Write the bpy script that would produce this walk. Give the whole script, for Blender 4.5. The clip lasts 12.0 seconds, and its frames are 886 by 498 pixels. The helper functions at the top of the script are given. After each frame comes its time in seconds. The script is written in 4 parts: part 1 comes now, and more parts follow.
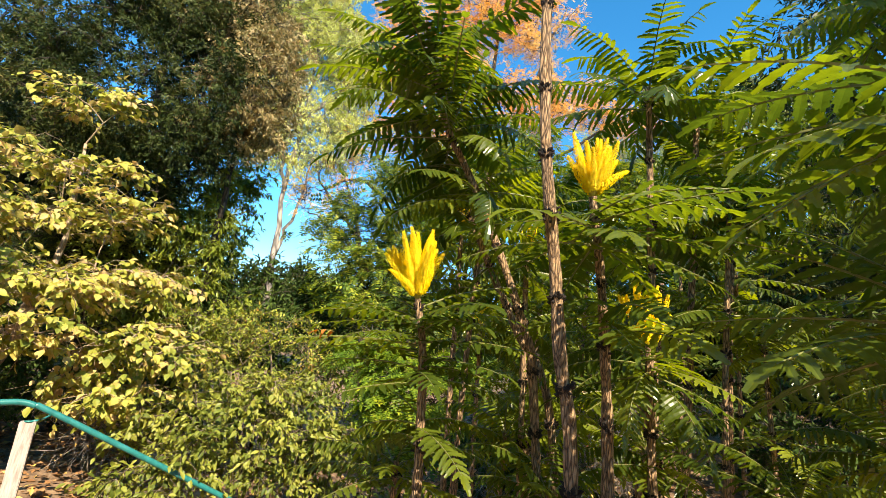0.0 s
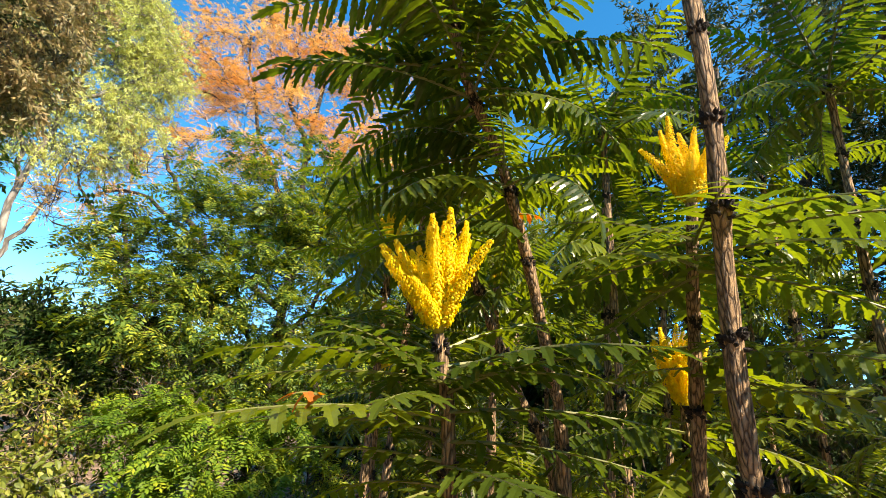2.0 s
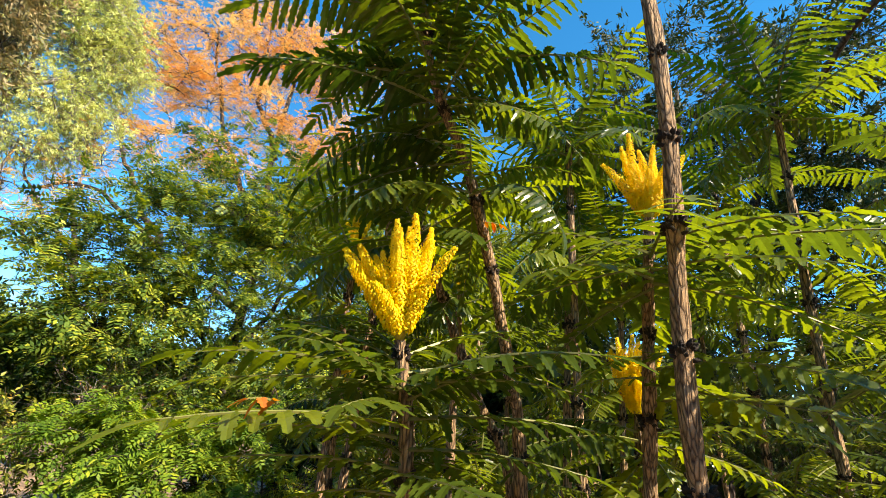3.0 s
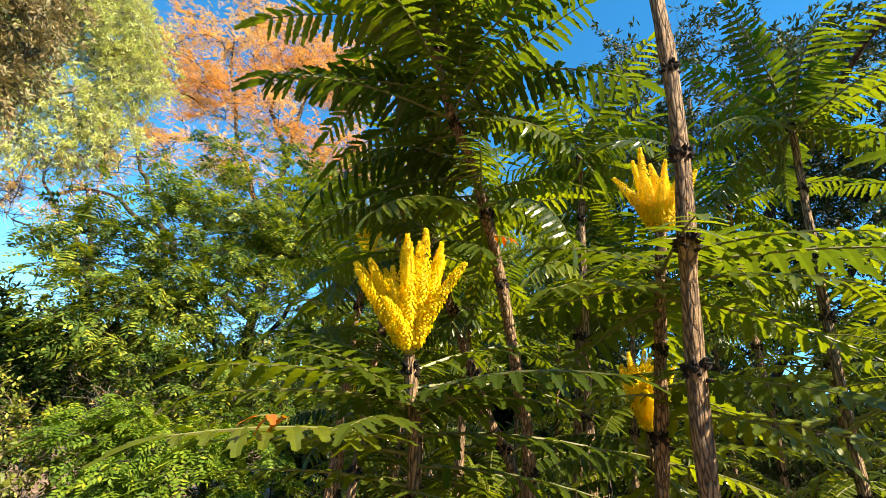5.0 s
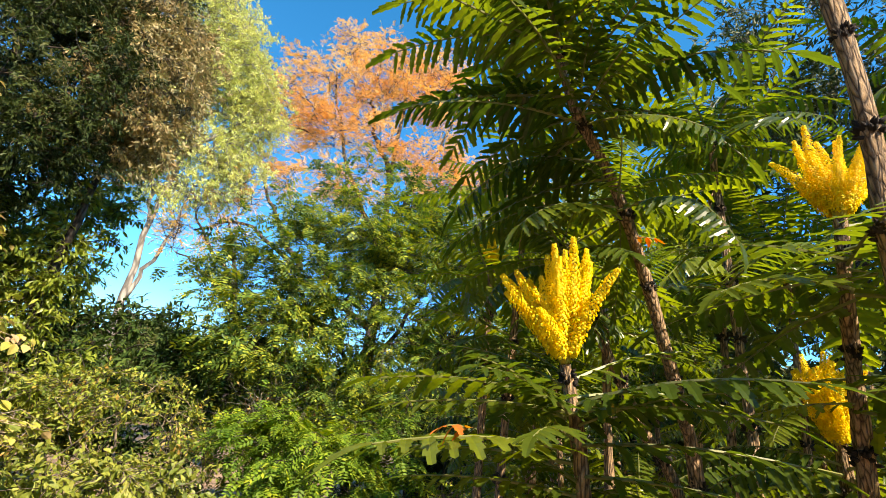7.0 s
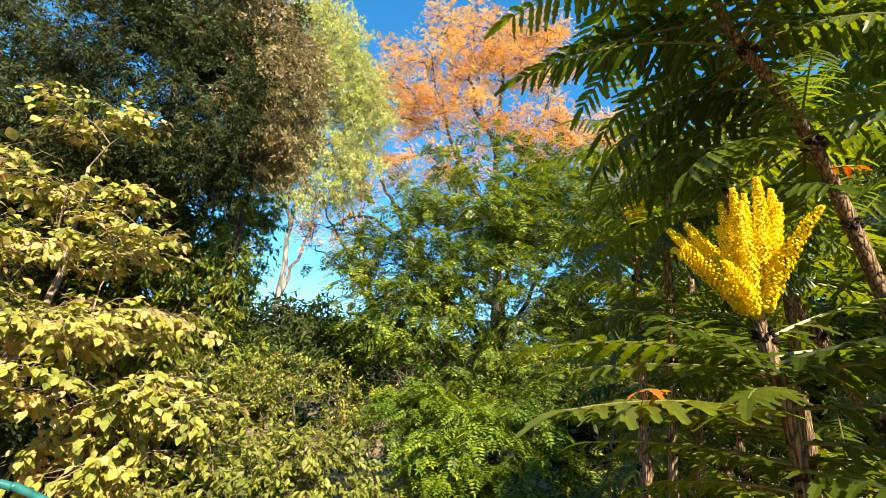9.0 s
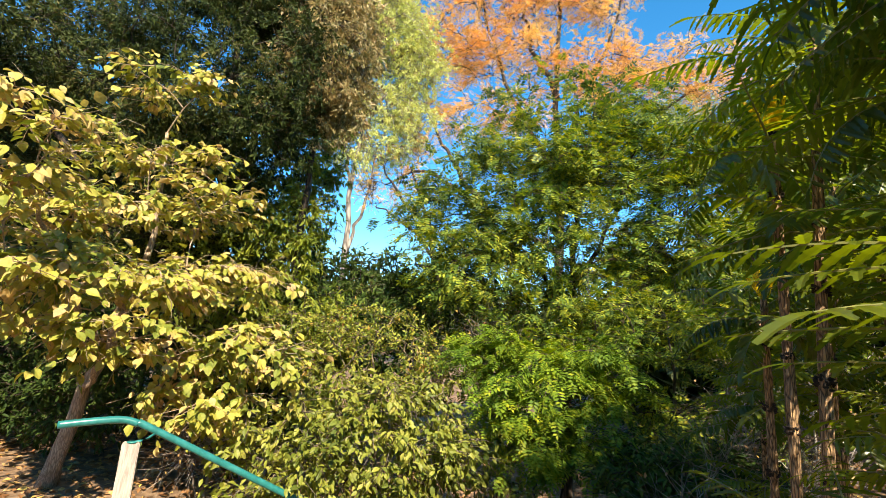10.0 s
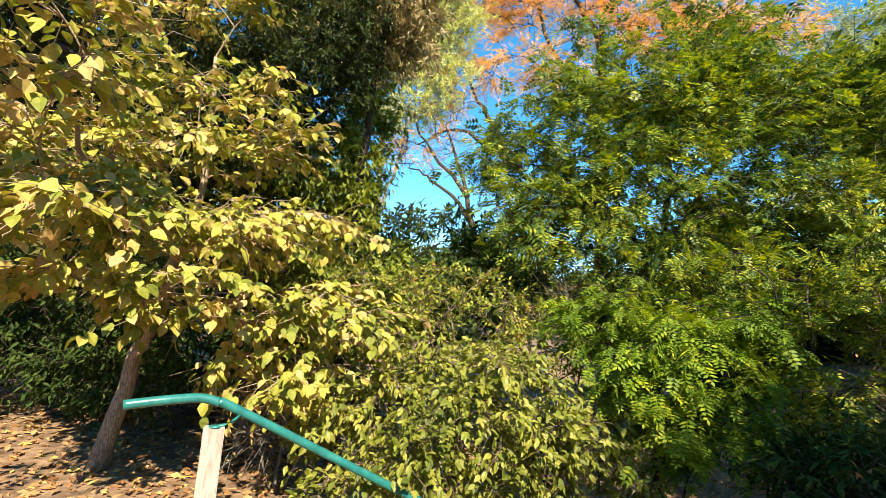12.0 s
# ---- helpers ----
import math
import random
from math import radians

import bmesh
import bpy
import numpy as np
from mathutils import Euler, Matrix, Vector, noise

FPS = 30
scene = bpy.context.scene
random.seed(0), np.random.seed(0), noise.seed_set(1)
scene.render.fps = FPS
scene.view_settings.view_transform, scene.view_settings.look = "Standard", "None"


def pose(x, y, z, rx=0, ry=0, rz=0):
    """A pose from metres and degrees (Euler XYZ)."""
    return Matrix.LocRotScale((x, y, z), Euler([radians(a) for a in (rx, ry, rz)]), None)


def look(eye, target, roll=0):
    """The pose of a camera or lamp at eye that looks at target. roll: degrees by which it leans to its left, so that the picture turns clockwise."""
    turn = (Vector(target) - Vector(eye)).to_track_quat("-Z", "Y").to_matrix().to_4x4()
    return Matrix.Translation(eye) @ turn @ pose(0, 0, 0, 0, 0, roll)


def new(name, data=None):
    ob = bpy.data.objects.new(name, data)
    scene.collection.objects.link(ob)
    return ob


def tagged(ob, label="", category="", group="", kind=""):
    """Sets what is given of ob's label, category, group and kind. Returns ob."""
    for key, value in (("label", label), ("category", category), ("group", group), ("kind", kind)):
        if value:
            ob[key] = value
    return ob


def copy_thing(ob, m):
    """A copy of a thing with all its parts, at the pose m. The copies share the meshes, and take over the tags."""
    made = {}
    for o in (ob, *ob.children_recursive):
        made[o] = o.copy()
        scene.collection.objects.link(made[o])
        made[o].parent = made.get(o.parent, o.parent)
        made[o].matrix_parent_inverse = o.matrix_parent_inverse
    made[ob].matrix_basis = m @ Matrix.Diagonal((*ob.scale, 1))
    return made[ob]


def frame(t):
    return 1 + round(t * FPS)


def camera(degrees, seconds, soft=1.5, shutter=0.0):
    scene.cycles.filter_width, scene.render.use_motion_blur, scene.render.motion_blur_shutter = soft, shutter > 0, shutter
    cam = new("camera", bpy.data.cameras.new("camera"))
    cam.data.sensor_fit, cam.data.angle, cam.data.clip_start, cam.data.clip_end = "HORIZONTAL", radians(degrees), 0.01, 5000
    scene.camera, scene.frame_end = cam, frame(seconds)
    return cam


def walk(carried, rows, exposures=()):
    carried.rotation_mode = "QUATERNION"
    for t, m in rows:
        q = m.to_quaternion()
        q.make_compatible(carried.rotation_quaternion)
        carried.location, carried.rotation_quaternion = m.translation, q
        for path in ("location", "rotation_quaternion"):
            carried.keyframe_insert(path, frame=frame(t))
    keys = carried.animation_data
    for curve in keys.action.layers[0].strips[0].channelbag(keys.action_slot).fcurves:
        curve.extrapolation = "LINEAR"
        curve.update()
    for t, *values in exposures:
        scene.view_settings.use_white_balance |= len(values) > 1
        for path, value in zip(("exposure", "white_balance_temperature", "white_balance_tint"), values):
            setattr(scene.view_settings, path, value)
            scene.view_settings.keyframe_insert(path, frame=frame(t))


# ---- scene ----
cam = camera(88.5, 12.0, soft=0.5)
PATH = [
    (0.0, (0.092, -0.076, 1.569), (0.026, 1.879, 1.983), 6.3),
    (0.5, (-0.135, 0.220, 1.516), (0.035, 2.143, 2.039), 6.5),
    (1.0, (-0.306, 0.482, 1.513), (0.106, 2.341, 2.127), 6.0),
    (1.5, (-0.390, 0.623, 1.549), (0.231, 2.401, 2.222), 5.2),
    (2.0, (-0.395, 0.654, 1.558), (0.360, 2.368, 2.259), 5.0),
    (2.5, (-0.395, 0.653, 1.556), (0.437, 2.321, 2.280), 5.1),
    (3.0, (-0.390, 0.652, 1.558), (0.486, 2.290, 2.298), 5.2),
    (5.0, (-0.394, 0.647, 1.572), (0.436, 2.298, 2.337), 6.1),
    (5.5, (-0.410, 0.646, 1.571), (0.335, 2.339, 2.330), 6.4),
    (6.0, (-0.440, 0.656, 1.569), (0.195, 2.399, 2.321), 6.6),
    (6.5, (-0.466, 0.658, 1.572), (0.062, 2.438, 2.317), 6.8),
    (7.0, (-0.485, 0.657, 1.569), (-0.070, 2.470, 2.306), 7.0),
    (8.8, (-0.549, 0.672, 1.563), (-0.559, 2.576, 2.174), 5.3),
    (9.0, (-0.561, 0.673, 1.556), (-0.625, 2.585, 2.139), 5.1),
    (9.5, (-0.608, 0.707, 1.527), (-0.808, 2.637, 2.013), 4.8),
    (10.0, (-0.716, 0.795, 1.489), (-1.014, 2.738, 1.861), 4.2),
    (10.5, (-0.908, 0.967, 1.431), (-1.265, 2.913, 1.717), 3.1),
    (11.0, (-1.116, 1.175, 1.410), (-1.496, 3.119, 1.684), 3.7),
    (11.5, (-1.360, 1.353, 1.389), (-1.739, 3.300, 1.644), 4.6),
    (12.0, (-1.700, 1.496, 1.368), (-2.040, 3.453, 1.604), 4.7),
]
walk(cam, [(t, look(eye, target, roll)) for t, eye, target, roll in PATH],
     exposures=[(0.0, 1.45, 7100, 10.5), (12.0, 1.45, 7100, 10.5)])

# ---- daylight ----
SUN_TO = Vector((0.28, -0.67, 0.69)).normalized()
world = bpy.data.worlds.new("World")
scene.world = world
world.use_nodes = True
wn = world.node_tree
sky = wn.nodes.new("ShaderNodeTexSky")
sky.sky_type = "NISHITA"
sky.sun_disc = False
sky.sun_elevation = math.asin(SUN_TO.z)
sky.sun_rotation = math.atan2(SUN_TO.x, SUN_TO.y)
sky.air_density, sky.dust_density, sky.ozone_density = 0.7, 0.0, 2.0
deep = wn.nodes.new("ShaderNodeHueSaturation")
deep.inputs["Saturation"].default_value = 1.33
deep.inputs["Hue"].default_value = 0.489
wn.links.new(sky.outputs[0], deep.inputs["Color"])
wn.links.new(deep.outputs[0], wn.nodes["Background"].inputs[0])
wn.nodes["Background"].inputs[1].default_value = 0.16
sun = new("sun", bpy.data.lights.new("sun", "SUN"))
sun.data.energy, sun.data.angle, sun.data.color = 5.0, radians(0.5), (1.0, 0.88, 0.70)
sun.matrix_world = look(SUN_TO * 30, (0, 0, 0))


# ---- materials ----
def material(name):
    m = bpy.data.materials.new(name)
    m.use_nodes = True
    return m, m.node_tree.nodes, m.node_tree.links, m.node_tree.nodes["Principled BSDF"]


def ramp(nodes, stops):
    r = nodes.new("ShaderNodeValToRGB")
    e = r.color_ramp.elements
    while len(e) < len(stops):
        e.new(0.5)
    for i, c in enumerate(stops):
        e[i].position = i / (len(stops) - 1)
        e[i].color = (*c, 1)
    return r


def leaf_material(name, colours, through_light=0.4, rough=0.45, patch=1.2, spread=0.55, island=True, gloss=0.4):
    """Leaf: colour varies leaf by leaf and in drifts over the plant; part of the light passes through."""
    m, n, l, b = material(name)
    geo = n.new("ShaderNodeNewGeometry")
    info = n.new("ShaderNodeObjectInfo")
    tex = n.new("ShaderNodeTexNoise")
    tex.inputs["Scale"].default_value = patch
    tex.inputs["Detail"].default_value = 3
    l.new(geo.outputs["Position"], tex.inputs["Vector"])
    mix = n.new("ShaderNodeMath")
    mix.operation = "MULTIPLY_ADD"
    l.new((geo if island else info).outputs["Random Per Island" if island else "Random"], mix.inputs[0])
    mix.inputs[1].default_value = spread
    sub = n.new("ShaderNodeMapRange")
    sub.inputs["From Min"].default_value, sub.inputs["From Max"].default_value = 0.3, 0.7
    sub.inputs["To Min"].default_value, sub.inputs["To Max"].default_value = 0.0, 1.0 - spread
    l.new(tex.outputs["Fac"], sub.inputs["Value"])
    l.new(sub.outputs[0], mix.inputs[2])
    r = ramp(n, colours)
    l.new(mix.outputs[0], r.inputs[0])
    fine = n.new("ShaderNodeTexNoise")
    fine.inputs["Scale"].default_value = 60
    l.new(geo.outputs["Position"], fine.inputs["Vector"])
    tint = n.new("ShaderNodeMix")
    tint.data_type, tint.blend_type = "RGBA", "MULTIPLY"
    tint.inputs[0].default_value = 0.5
    l.new(r.outputs[0], tint.inputs[6])
    l.new(fine.outputs["Fac"], tint.inputs[7])
    hs = n.new("ShaderNodeHueSaturation")
    hs.inputs["Value"].default_value = 1.3
    l.new(tint.outputs[2], hs.inputs["Color"])
    l.new(hs.outputs[0], b.inputs["Base Color"])
    b.inputs["Roughness"].default_value = rough
    b.inputs["Specular IOR Level"].default_value = gloss
    tr = n.new("ShaderNodeBsdfTranslucent")
    warm = n.new("ShaderNodeHueSaturation")
    warm.inputs["Hue"].default_value = 0.49
    warm.inputs["Value"].default_value = 1.4
    warm.inputs["Saturation"].default_value = 1.1
    l.new(hs.outputs[0], warm.inputs["Color"])
    l.new(warm.outputs[0], tr.inputs["Color"])
    ms = n.new("ShaderNodeMixShader")
    ms.inputs[0].default_value = through_light
    l.new(b.outputs[0], ms.inputs[1])
    l.new(tr.outputs[0], ms.inputs[2])
    l.new(ms.outputs[0], n["Material Output"].inputs[0])
    return m


def bark_material(name, dark, light, scale=18.0, stretch=0.25, depth=0.6, edge=0.1):
    m, n, l, b = material(name)
    co = n.new("ShaderNodeTexCoord")
    mp = n.new("ShaderNodeMapping")
    mp.inputs["Scale"].default_value = (1, 1, stretch)
    l.new(co.outputs["Object"], mp.inputs[0])
    t1 = n.new("ShaderNodeTexNoise")
    t1.inputs["Scale"].default_value, t1.inputs["Detail"].default_value = scale * 3, 6
    t1.inputs["Roughness"].default_value = 0.7
    l.new(mp.outputs[0], t1.inputs["Vector"])
    t2 = n.new("ShaderNodeTexVoronoi")
    t2.feature = "DISTANCE_TO_EDGE"
    t2.inputs["Scale"].default_value = scale * 2.2
    l.new(mp.outputs[0], t2.inputs["Vector"])
    mu = n.new("ShaderNodeMath")
    mu.operation = "MULTIPLY"
    mr = n.new("ShaderNodeMapRange")
    mr.inputs["From Max"].default_value = 0.25
    mr.inputs["To Min"].default_value = edge
    l.new(t2.outputs[0], mr.inputs[0])
    l.new(mr.outputs[0], mu.inputs[0])
    l.new(t1.outputs["Fac"], mu.inputs[1])
    r = ramp(n, [dark, [0.5 * (p + q) for p, q in zip(dark, light)], light])
    sp = n.new("ShaderNodeMapRange")
    sp.inputs["From Min"].default_value, sp.inputs["From Max"].default_value = 0.12, 0.55
    l.new(mu.outputs[0], sp.inputs[0])
    l.new(sp.outputs[0], r.inputs[0])
    l.new(r.outputs[0], b.inputs["Base Color"])
    bp = n.new("ShaderNodeBump")
    bp.inputs["Strength"].default_value = depth
    bp.inputs["Distance"].default_value = 0.01
    l.new(mu.outputs[0], bp.inputs["Height"])
    l.new(bp.outputs[0], b.inputs["Normal"])
    b.inputs["Roughness"].default_value = 0.85
    return m


def speckled(name, colours, scale, rough=0.8, bump=0.3, metallic=0.0, detail=6, stretch=(1, 1, 1)):
    m, n, l, b = material(name)
    co = n.new("ShaderNodeTexCoord")
    mp = n.new("ShaderNodeMapping")
    mp.inputs["Scale"].default_value = stretch
    l.new(co.outputs["Object"], mp.inputs[0])
    t = n.new("ShaderNodeTexNoise")
    t.inputs["Scale"].default_value, t.inputs["Detail"].default_value = scale, detail
    t.inputs["Roughness"].default_value = 0.65
    l.new(mp.outputs[0], t.inputs["Vector"])
    mr = n.new("ShaderNodeMapRange")
    mr.inputs["From Min"].default_value, mr.inputs["From Max"].default_value = 0.3, 0.7
    l.new(t.outputs["Fac"], mr.inputs[0])
    r = ramp(n, colours)
    l.new(mr.outputs[0], r.inputs[0])
    l.new(r.outputs[0], b.inputs["Base Color"])
    bp = n.new("ShaderNodeBump")
    bp.inputs["Strength"].default_value, bp.inputs["Distance"].default_value = bump, 0.01
    l.new(t.outputs["Fac"], bp.inputs["Height"])
    l.new(bp.outputs[0], b.inputs["Normal"])
    b.inputs["Roughness"].default_value, b.inputs["Metallic"].default_value = rough, metallic
    return m


M_MAHONIA = leaf_material("mahonia_leaf", [(0.034, 0.063, 0.010), (0.078, 0.118, 0.015), (0.155, 0.20, 0.022), (0.285, 0.335, 0.035)], 0.55, 0.27, 2.0, 0.5, island=False, gloss=0.6)
M_OLD_LEAF = leaf_material("old_mahonia_leaf", [(0.55, 0.12, 0.02), (0.6, 0.2, 0.03), (0.6, 0.35, 0.04)], 0.35, 0.4, 8.0, 0.5, gloss=0.4)
M_RACHIS = speckled("leaf_stalk", [(0.10, 0.11, 0.03), (0.2, 0.2, 0.05)], 30, 0.5, 0.1)
M_FLOWER = leaf_material("mahonia_flower", [(0.82, 0.60, 0.008), (0.86, 0.70, 0.010), (0.88, 0.76, 0.015), (0.88, 0.80, 0.06)], 0.35, 0.5, 9.0, 0.7, gloss=0.3)
M_FLOWER_AXIS = speckled("flower_stalk", [(0.35, 0.3, 0.03), (0.5, 0.42, 0.04)], 40, 0.6, 0.1)
M_CORK = bark_material("corky_bark", (0.028, 0.014, 0.007), (0.56, 0.36, 0.19), 56, 0.16, 1.0, edge=0.3)
M_TAN_BARK = bark_material("tan_bark", (0.12, 0.08, 0.05), (0.5, 0.38, 0.26), 26, 0.12, 0.8, edge=0.45)
M_SCAR = speckled("leaf_scar", [(0.012, 0.008, 0.006), (0.045, 0.028, 0.02)], 60, 0.9, 0.8)
M_BARK = bark_material("grey_bark", (0.06, 0.045, 0.03), (0.26, 0.2, 0.14), 7, 0.3, 0.7)
M_DARK_BARK = bark_material("dark_bark", (0.02, 0.014, 0.01), (0.09, 0.065, 0.045), 7, 0.3, 0.7)
M_PALE_BARK = bark_material("pale_bark", (0.13, 0.11, 0.09), (0.36, 0.32, 0.27), 3, 0.3, 0.4)
M_YELLOW_LEAF = leaf_material("yellowing_leaf", [(0.065, 0.10, 0.018), (0.20, 0.235, 0.035), (0.37, 0.35, 0.06), (0.52, 0.39, 0.15), (0.48, 0.30, 0.17)], 0.28, 0.6, 2.2, 0.5, gloss=0.25)
M_LIME_LEAF = leaf_material("lime_leaf", [(0.055, 0.085, 0.012), (0.155, 0.19, 0.028), (0.29, 0.31, 0.05), (0.42, 0.39, 0.10)], 0.35, 0.5, 1.6, 0.6)
M_MIXED_LEAF = leaf_material("mixed_leaf", [(0.05, 0.085, 0.012), (0.14, 0.19, 0.022), (0.25, 0.29, 0.04), (0.33, 0.33, 0.05), (0.38, 0.16, 0.05)], 0.3, 0.5, 2.0, 0.75)
M_BRIGHT_GREEN = leaf_material("bright_green_leaf", [(0.03, 0.075, 0.010), (0.085, 0.16, 0.016), (0.185, 0.275, 0.022), (0.40, 0.39, 0.028)], 0.33, 0.55, 1.2, 0.5, gloss=0.2)
M_TREE_GREEN = leaf_material("tree_green_leaf", [(0.022, 0.055, 0.014), (0.056, 0.11, 0.020), (0.135, 0.205, 0.028), (0.30, 0.34, 0.034), (0.50, 0.46, 0.045)], 0.32, 0.5, 1.3, 0.65, gloss=0.25)
M_DEEP_GREEN = leaf_material("deep_green_leaf", [(0.018, 0.04, 0.010), (0.045, 0.08, 0.016), (0.11, 0.155, 0.03)], 0.2, 0.6, 1.0, 0.6, gloss=0.12)
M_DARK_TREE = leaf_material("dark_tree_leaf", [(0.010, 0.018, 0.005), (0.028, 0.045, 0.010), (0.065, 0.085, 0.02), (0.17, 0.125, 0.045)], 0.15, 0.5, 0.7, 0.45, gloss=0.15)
M_BROWN_TREE = leaf_material("brown_tree_leaf", [(0.05, 0.06, 0.018), (0.18, 0.16, 0.05), (0.36, 0.28, 0.12), (0.48, 0.33, 0.16)], 0.25, 0.5, 1.2, 0.6)
M_PALE_LEAF = leaf_material("pale_leaf", [(0.22, 0.27, 0.08), (0.43, 0.47, 0.13), (0.56, 0.57, 0.17), (0.64, 0.60, 0.21)], 0.35, 0.5, 0.4, 0.5)
M_ORANGE = leaf_material("rusty_needle", [(0.46, 0.19, 0.05), (0.70, 0.39, 0.11), (0.82, 0.54, 0.17), (0.82, 0.64, 0.26)], 0.35, 0.6, 0.5, 0.5)
M_GREY_GREEN = leaf_material("grey_green_leaf", [(0.16, 0.21, 0.10), (0.26, 0.31, 0.16), (0.38, 0.42, 0.25)], 0.3, 0.5, 0.4, 0.5)
M_IVY = leaf_material("climber_leaf", [(0.07, 0.11, 0.014), (0.20, 0.25, 0.028), (0.34, 0.36, 0.05)], 0.35, 0.4, 1.2, 0.6)
M_DRY = leaf_material("dry_leaf", [(0.12, 0.055, 0.025), (0.32, 0.16, 0.06), (0.48, 0.29, 0.13), (0.58, 0.44, 0.09)], 0.15, 0.7, 3.0, 0.8)
M_SOIL = speckled("leafy_soil", [(0.04, 0.025, 0.015), (0.13, 0.08, 0.045), (0.24, 0.155, 0.09), (0.34, 0.24, 0.14)], 6, 0.95, 0.6, detail=10)
M_PIPE = speckled("green_paint", [(0.010, 0.10, 0.095), (0.014, 0.15, 0.14), (0.03, 0.19, 0.18)], 14, 0.33, 0.05)
M_TIMBER = speckled("weathered_timber", [(0.22, 0.17, 0.14), (0.38, 0.32, 0.28), (0.5, 0.44, 0.39)], 10, 0.85, 0.5, stretch=(6, 6, 0.6))
M_STEEL = speckled("bracket_paint", [(0.01, 0.12, 0.11), (0.02, 0.2, 0.18)], 20, 0.4, 0.1)


# ---- mesh helpers ----
def mesh_of(name, verts, faces, mat, smooth=True):
    me = bpy.data.meshes.new(name)
    me.from_pydata([tuple(v) for v in verts], [], faces)
    me.materials.append(mat)
    me.polygons.foreach_set("use_smooth", [smooth] * len(me.polygons))
    me.update()
    return me


def mesh_from_arrays(name, co, faces, mat, smooth=False):
    """co: (n, 3) array; faces: (m, k) array, all of k corners."""
    me = bpy.data.meshes.new(name)
    m, k = faces.shape
    me.vertices.add(len(co))
    me.vertices.foreach_set("co", np.ascontiguousarray(co, dtype=np.float32).ravel())
    me.loops.add(m * k)
    me.loops.foreach_set("vertex_index", np.ascontiguousarray(faces, dtype=np.int32).ravel())
    me.polygons.add(m)
    me.polygons.foreach_set("loop_start", np.arange(0, m * k, k, dtype=np.int32))
    me.polygons.foreach_set("loop_total", np.full(m, k, dtype=np.int32))
    me.materials.append(mat)
    me.update(calc_edges=True)
    me.validate()
    me.polygons.foreach_set("use_smooth", [smooth] * len(me.polygons))
    return me


def child(name, me, parent, label="", m=None):
    ob = new(name, me)
    ob.parent = parent
    if m is not None:
        ob.matrix_basis = m
    return tagged(ob, label) if label else ob


def part(name, bm, mat, parent, label=""):
    me = bpy.data.meshes.new(name)
    bm.to_mesh(me)
    bm.free()
    me.materials.append(mat)
    return child(name, me, parent, label)


def thing(name, at, label, category, group="", kind=""):
    ob = new(name)
    ob.empty_display_size = 0.1
    ob.location = at
    return tagged(ob, label, category, group, kind)


def curve_points(points, n):
    """Catmull-Rom through the points, n points in all."""
    p = np.array(points, float)
    if len(p) == 2:
        return p[0] + np.linspace(0, 1, n)[:, None] * (p[1] - p[0])
    q = np.vstack([2 * p[0] - p[1], p, 2 * p[-1] - p[-2]])
    out = []
    for u in np.linspace(0, len(p) - 1 - 1e-6, n):
        i, f = int(u), u - int(u)
        a, b, c, d = q[i:i + 4]
        out.append(0.5 * (2 * b + (c - a) * f + (2 * a - 5 * b + 4 * c - d) * f * f + (3 * b - a - 3 * c + d) * f ** 3))
    return np.array(out)


def tube(verts, faces, pts, radii, sides=8, cap=True):
    """Adds a tube along pts to the lists."""
    pts = np.asarray(pts, float)
    base = len(verts)
    ref = np.array((0.3, 0.9, 0.31))
    for i, p in enumerate(pts):
        d = pts[min(i + 1, len(pts) - 1)] - pts[max(i - 1, 0)]
        d = d / (np.linalg.norm(d) + 1e-9)
        u = np.cross(d, ref)
        u /= np.linalg.norm(u) + 1e-9
        v = np.cross(d, u)
        for k in range(sides):
            a = 2 * math.pi * k / sides
            verts.append(p + radii[i] * (math.cos(a) * u + math.sin(a) * v))
    for i in range(len(pts) - 1):
        for k in range(sides):
            a, b = base + i * sides + k, base + i * sides + (k + 1) % sides
            faces.append((a, b, b + sides, a + sides))
    if cap:
        faces.append(tuple(range(base + sides - 1, base - 1, -1)))
        e = base + (len(pts) - 1) * sides
        faces.append(tuple(range(e, e + sides)))


def unit(a):
    return a / (np.linalg.norm(a, axis=-1, keepdims=True) + 1e-9)


def scatter(name, template, pos, along, normal, size, mat):
    """One mesh of many leaves: the template (x along the leaf, z its normal) laid at every pos."""
    tv, tf = template
    x = unit(along)
    y = unit(np.cross(normal, x))
    z = np.cross(x, y)
    s = np.asarray(size)[:, None, None]
    co = (tv[None, :, 0:1] * x[:, None] + tv[None, :, 1:2] * y[:, None] + tv[None, :, 2:3] * z[:, None]) * s + pos[:, None]
    n, k = len(pos), len(tv)
    fa = tf[None] + (np.arange(n) * k)[:, None, None]
    return mesh_from_arrays(name, co.reshape(-1, 3), fa.reshape(-1, tf.shape[1]), mat)


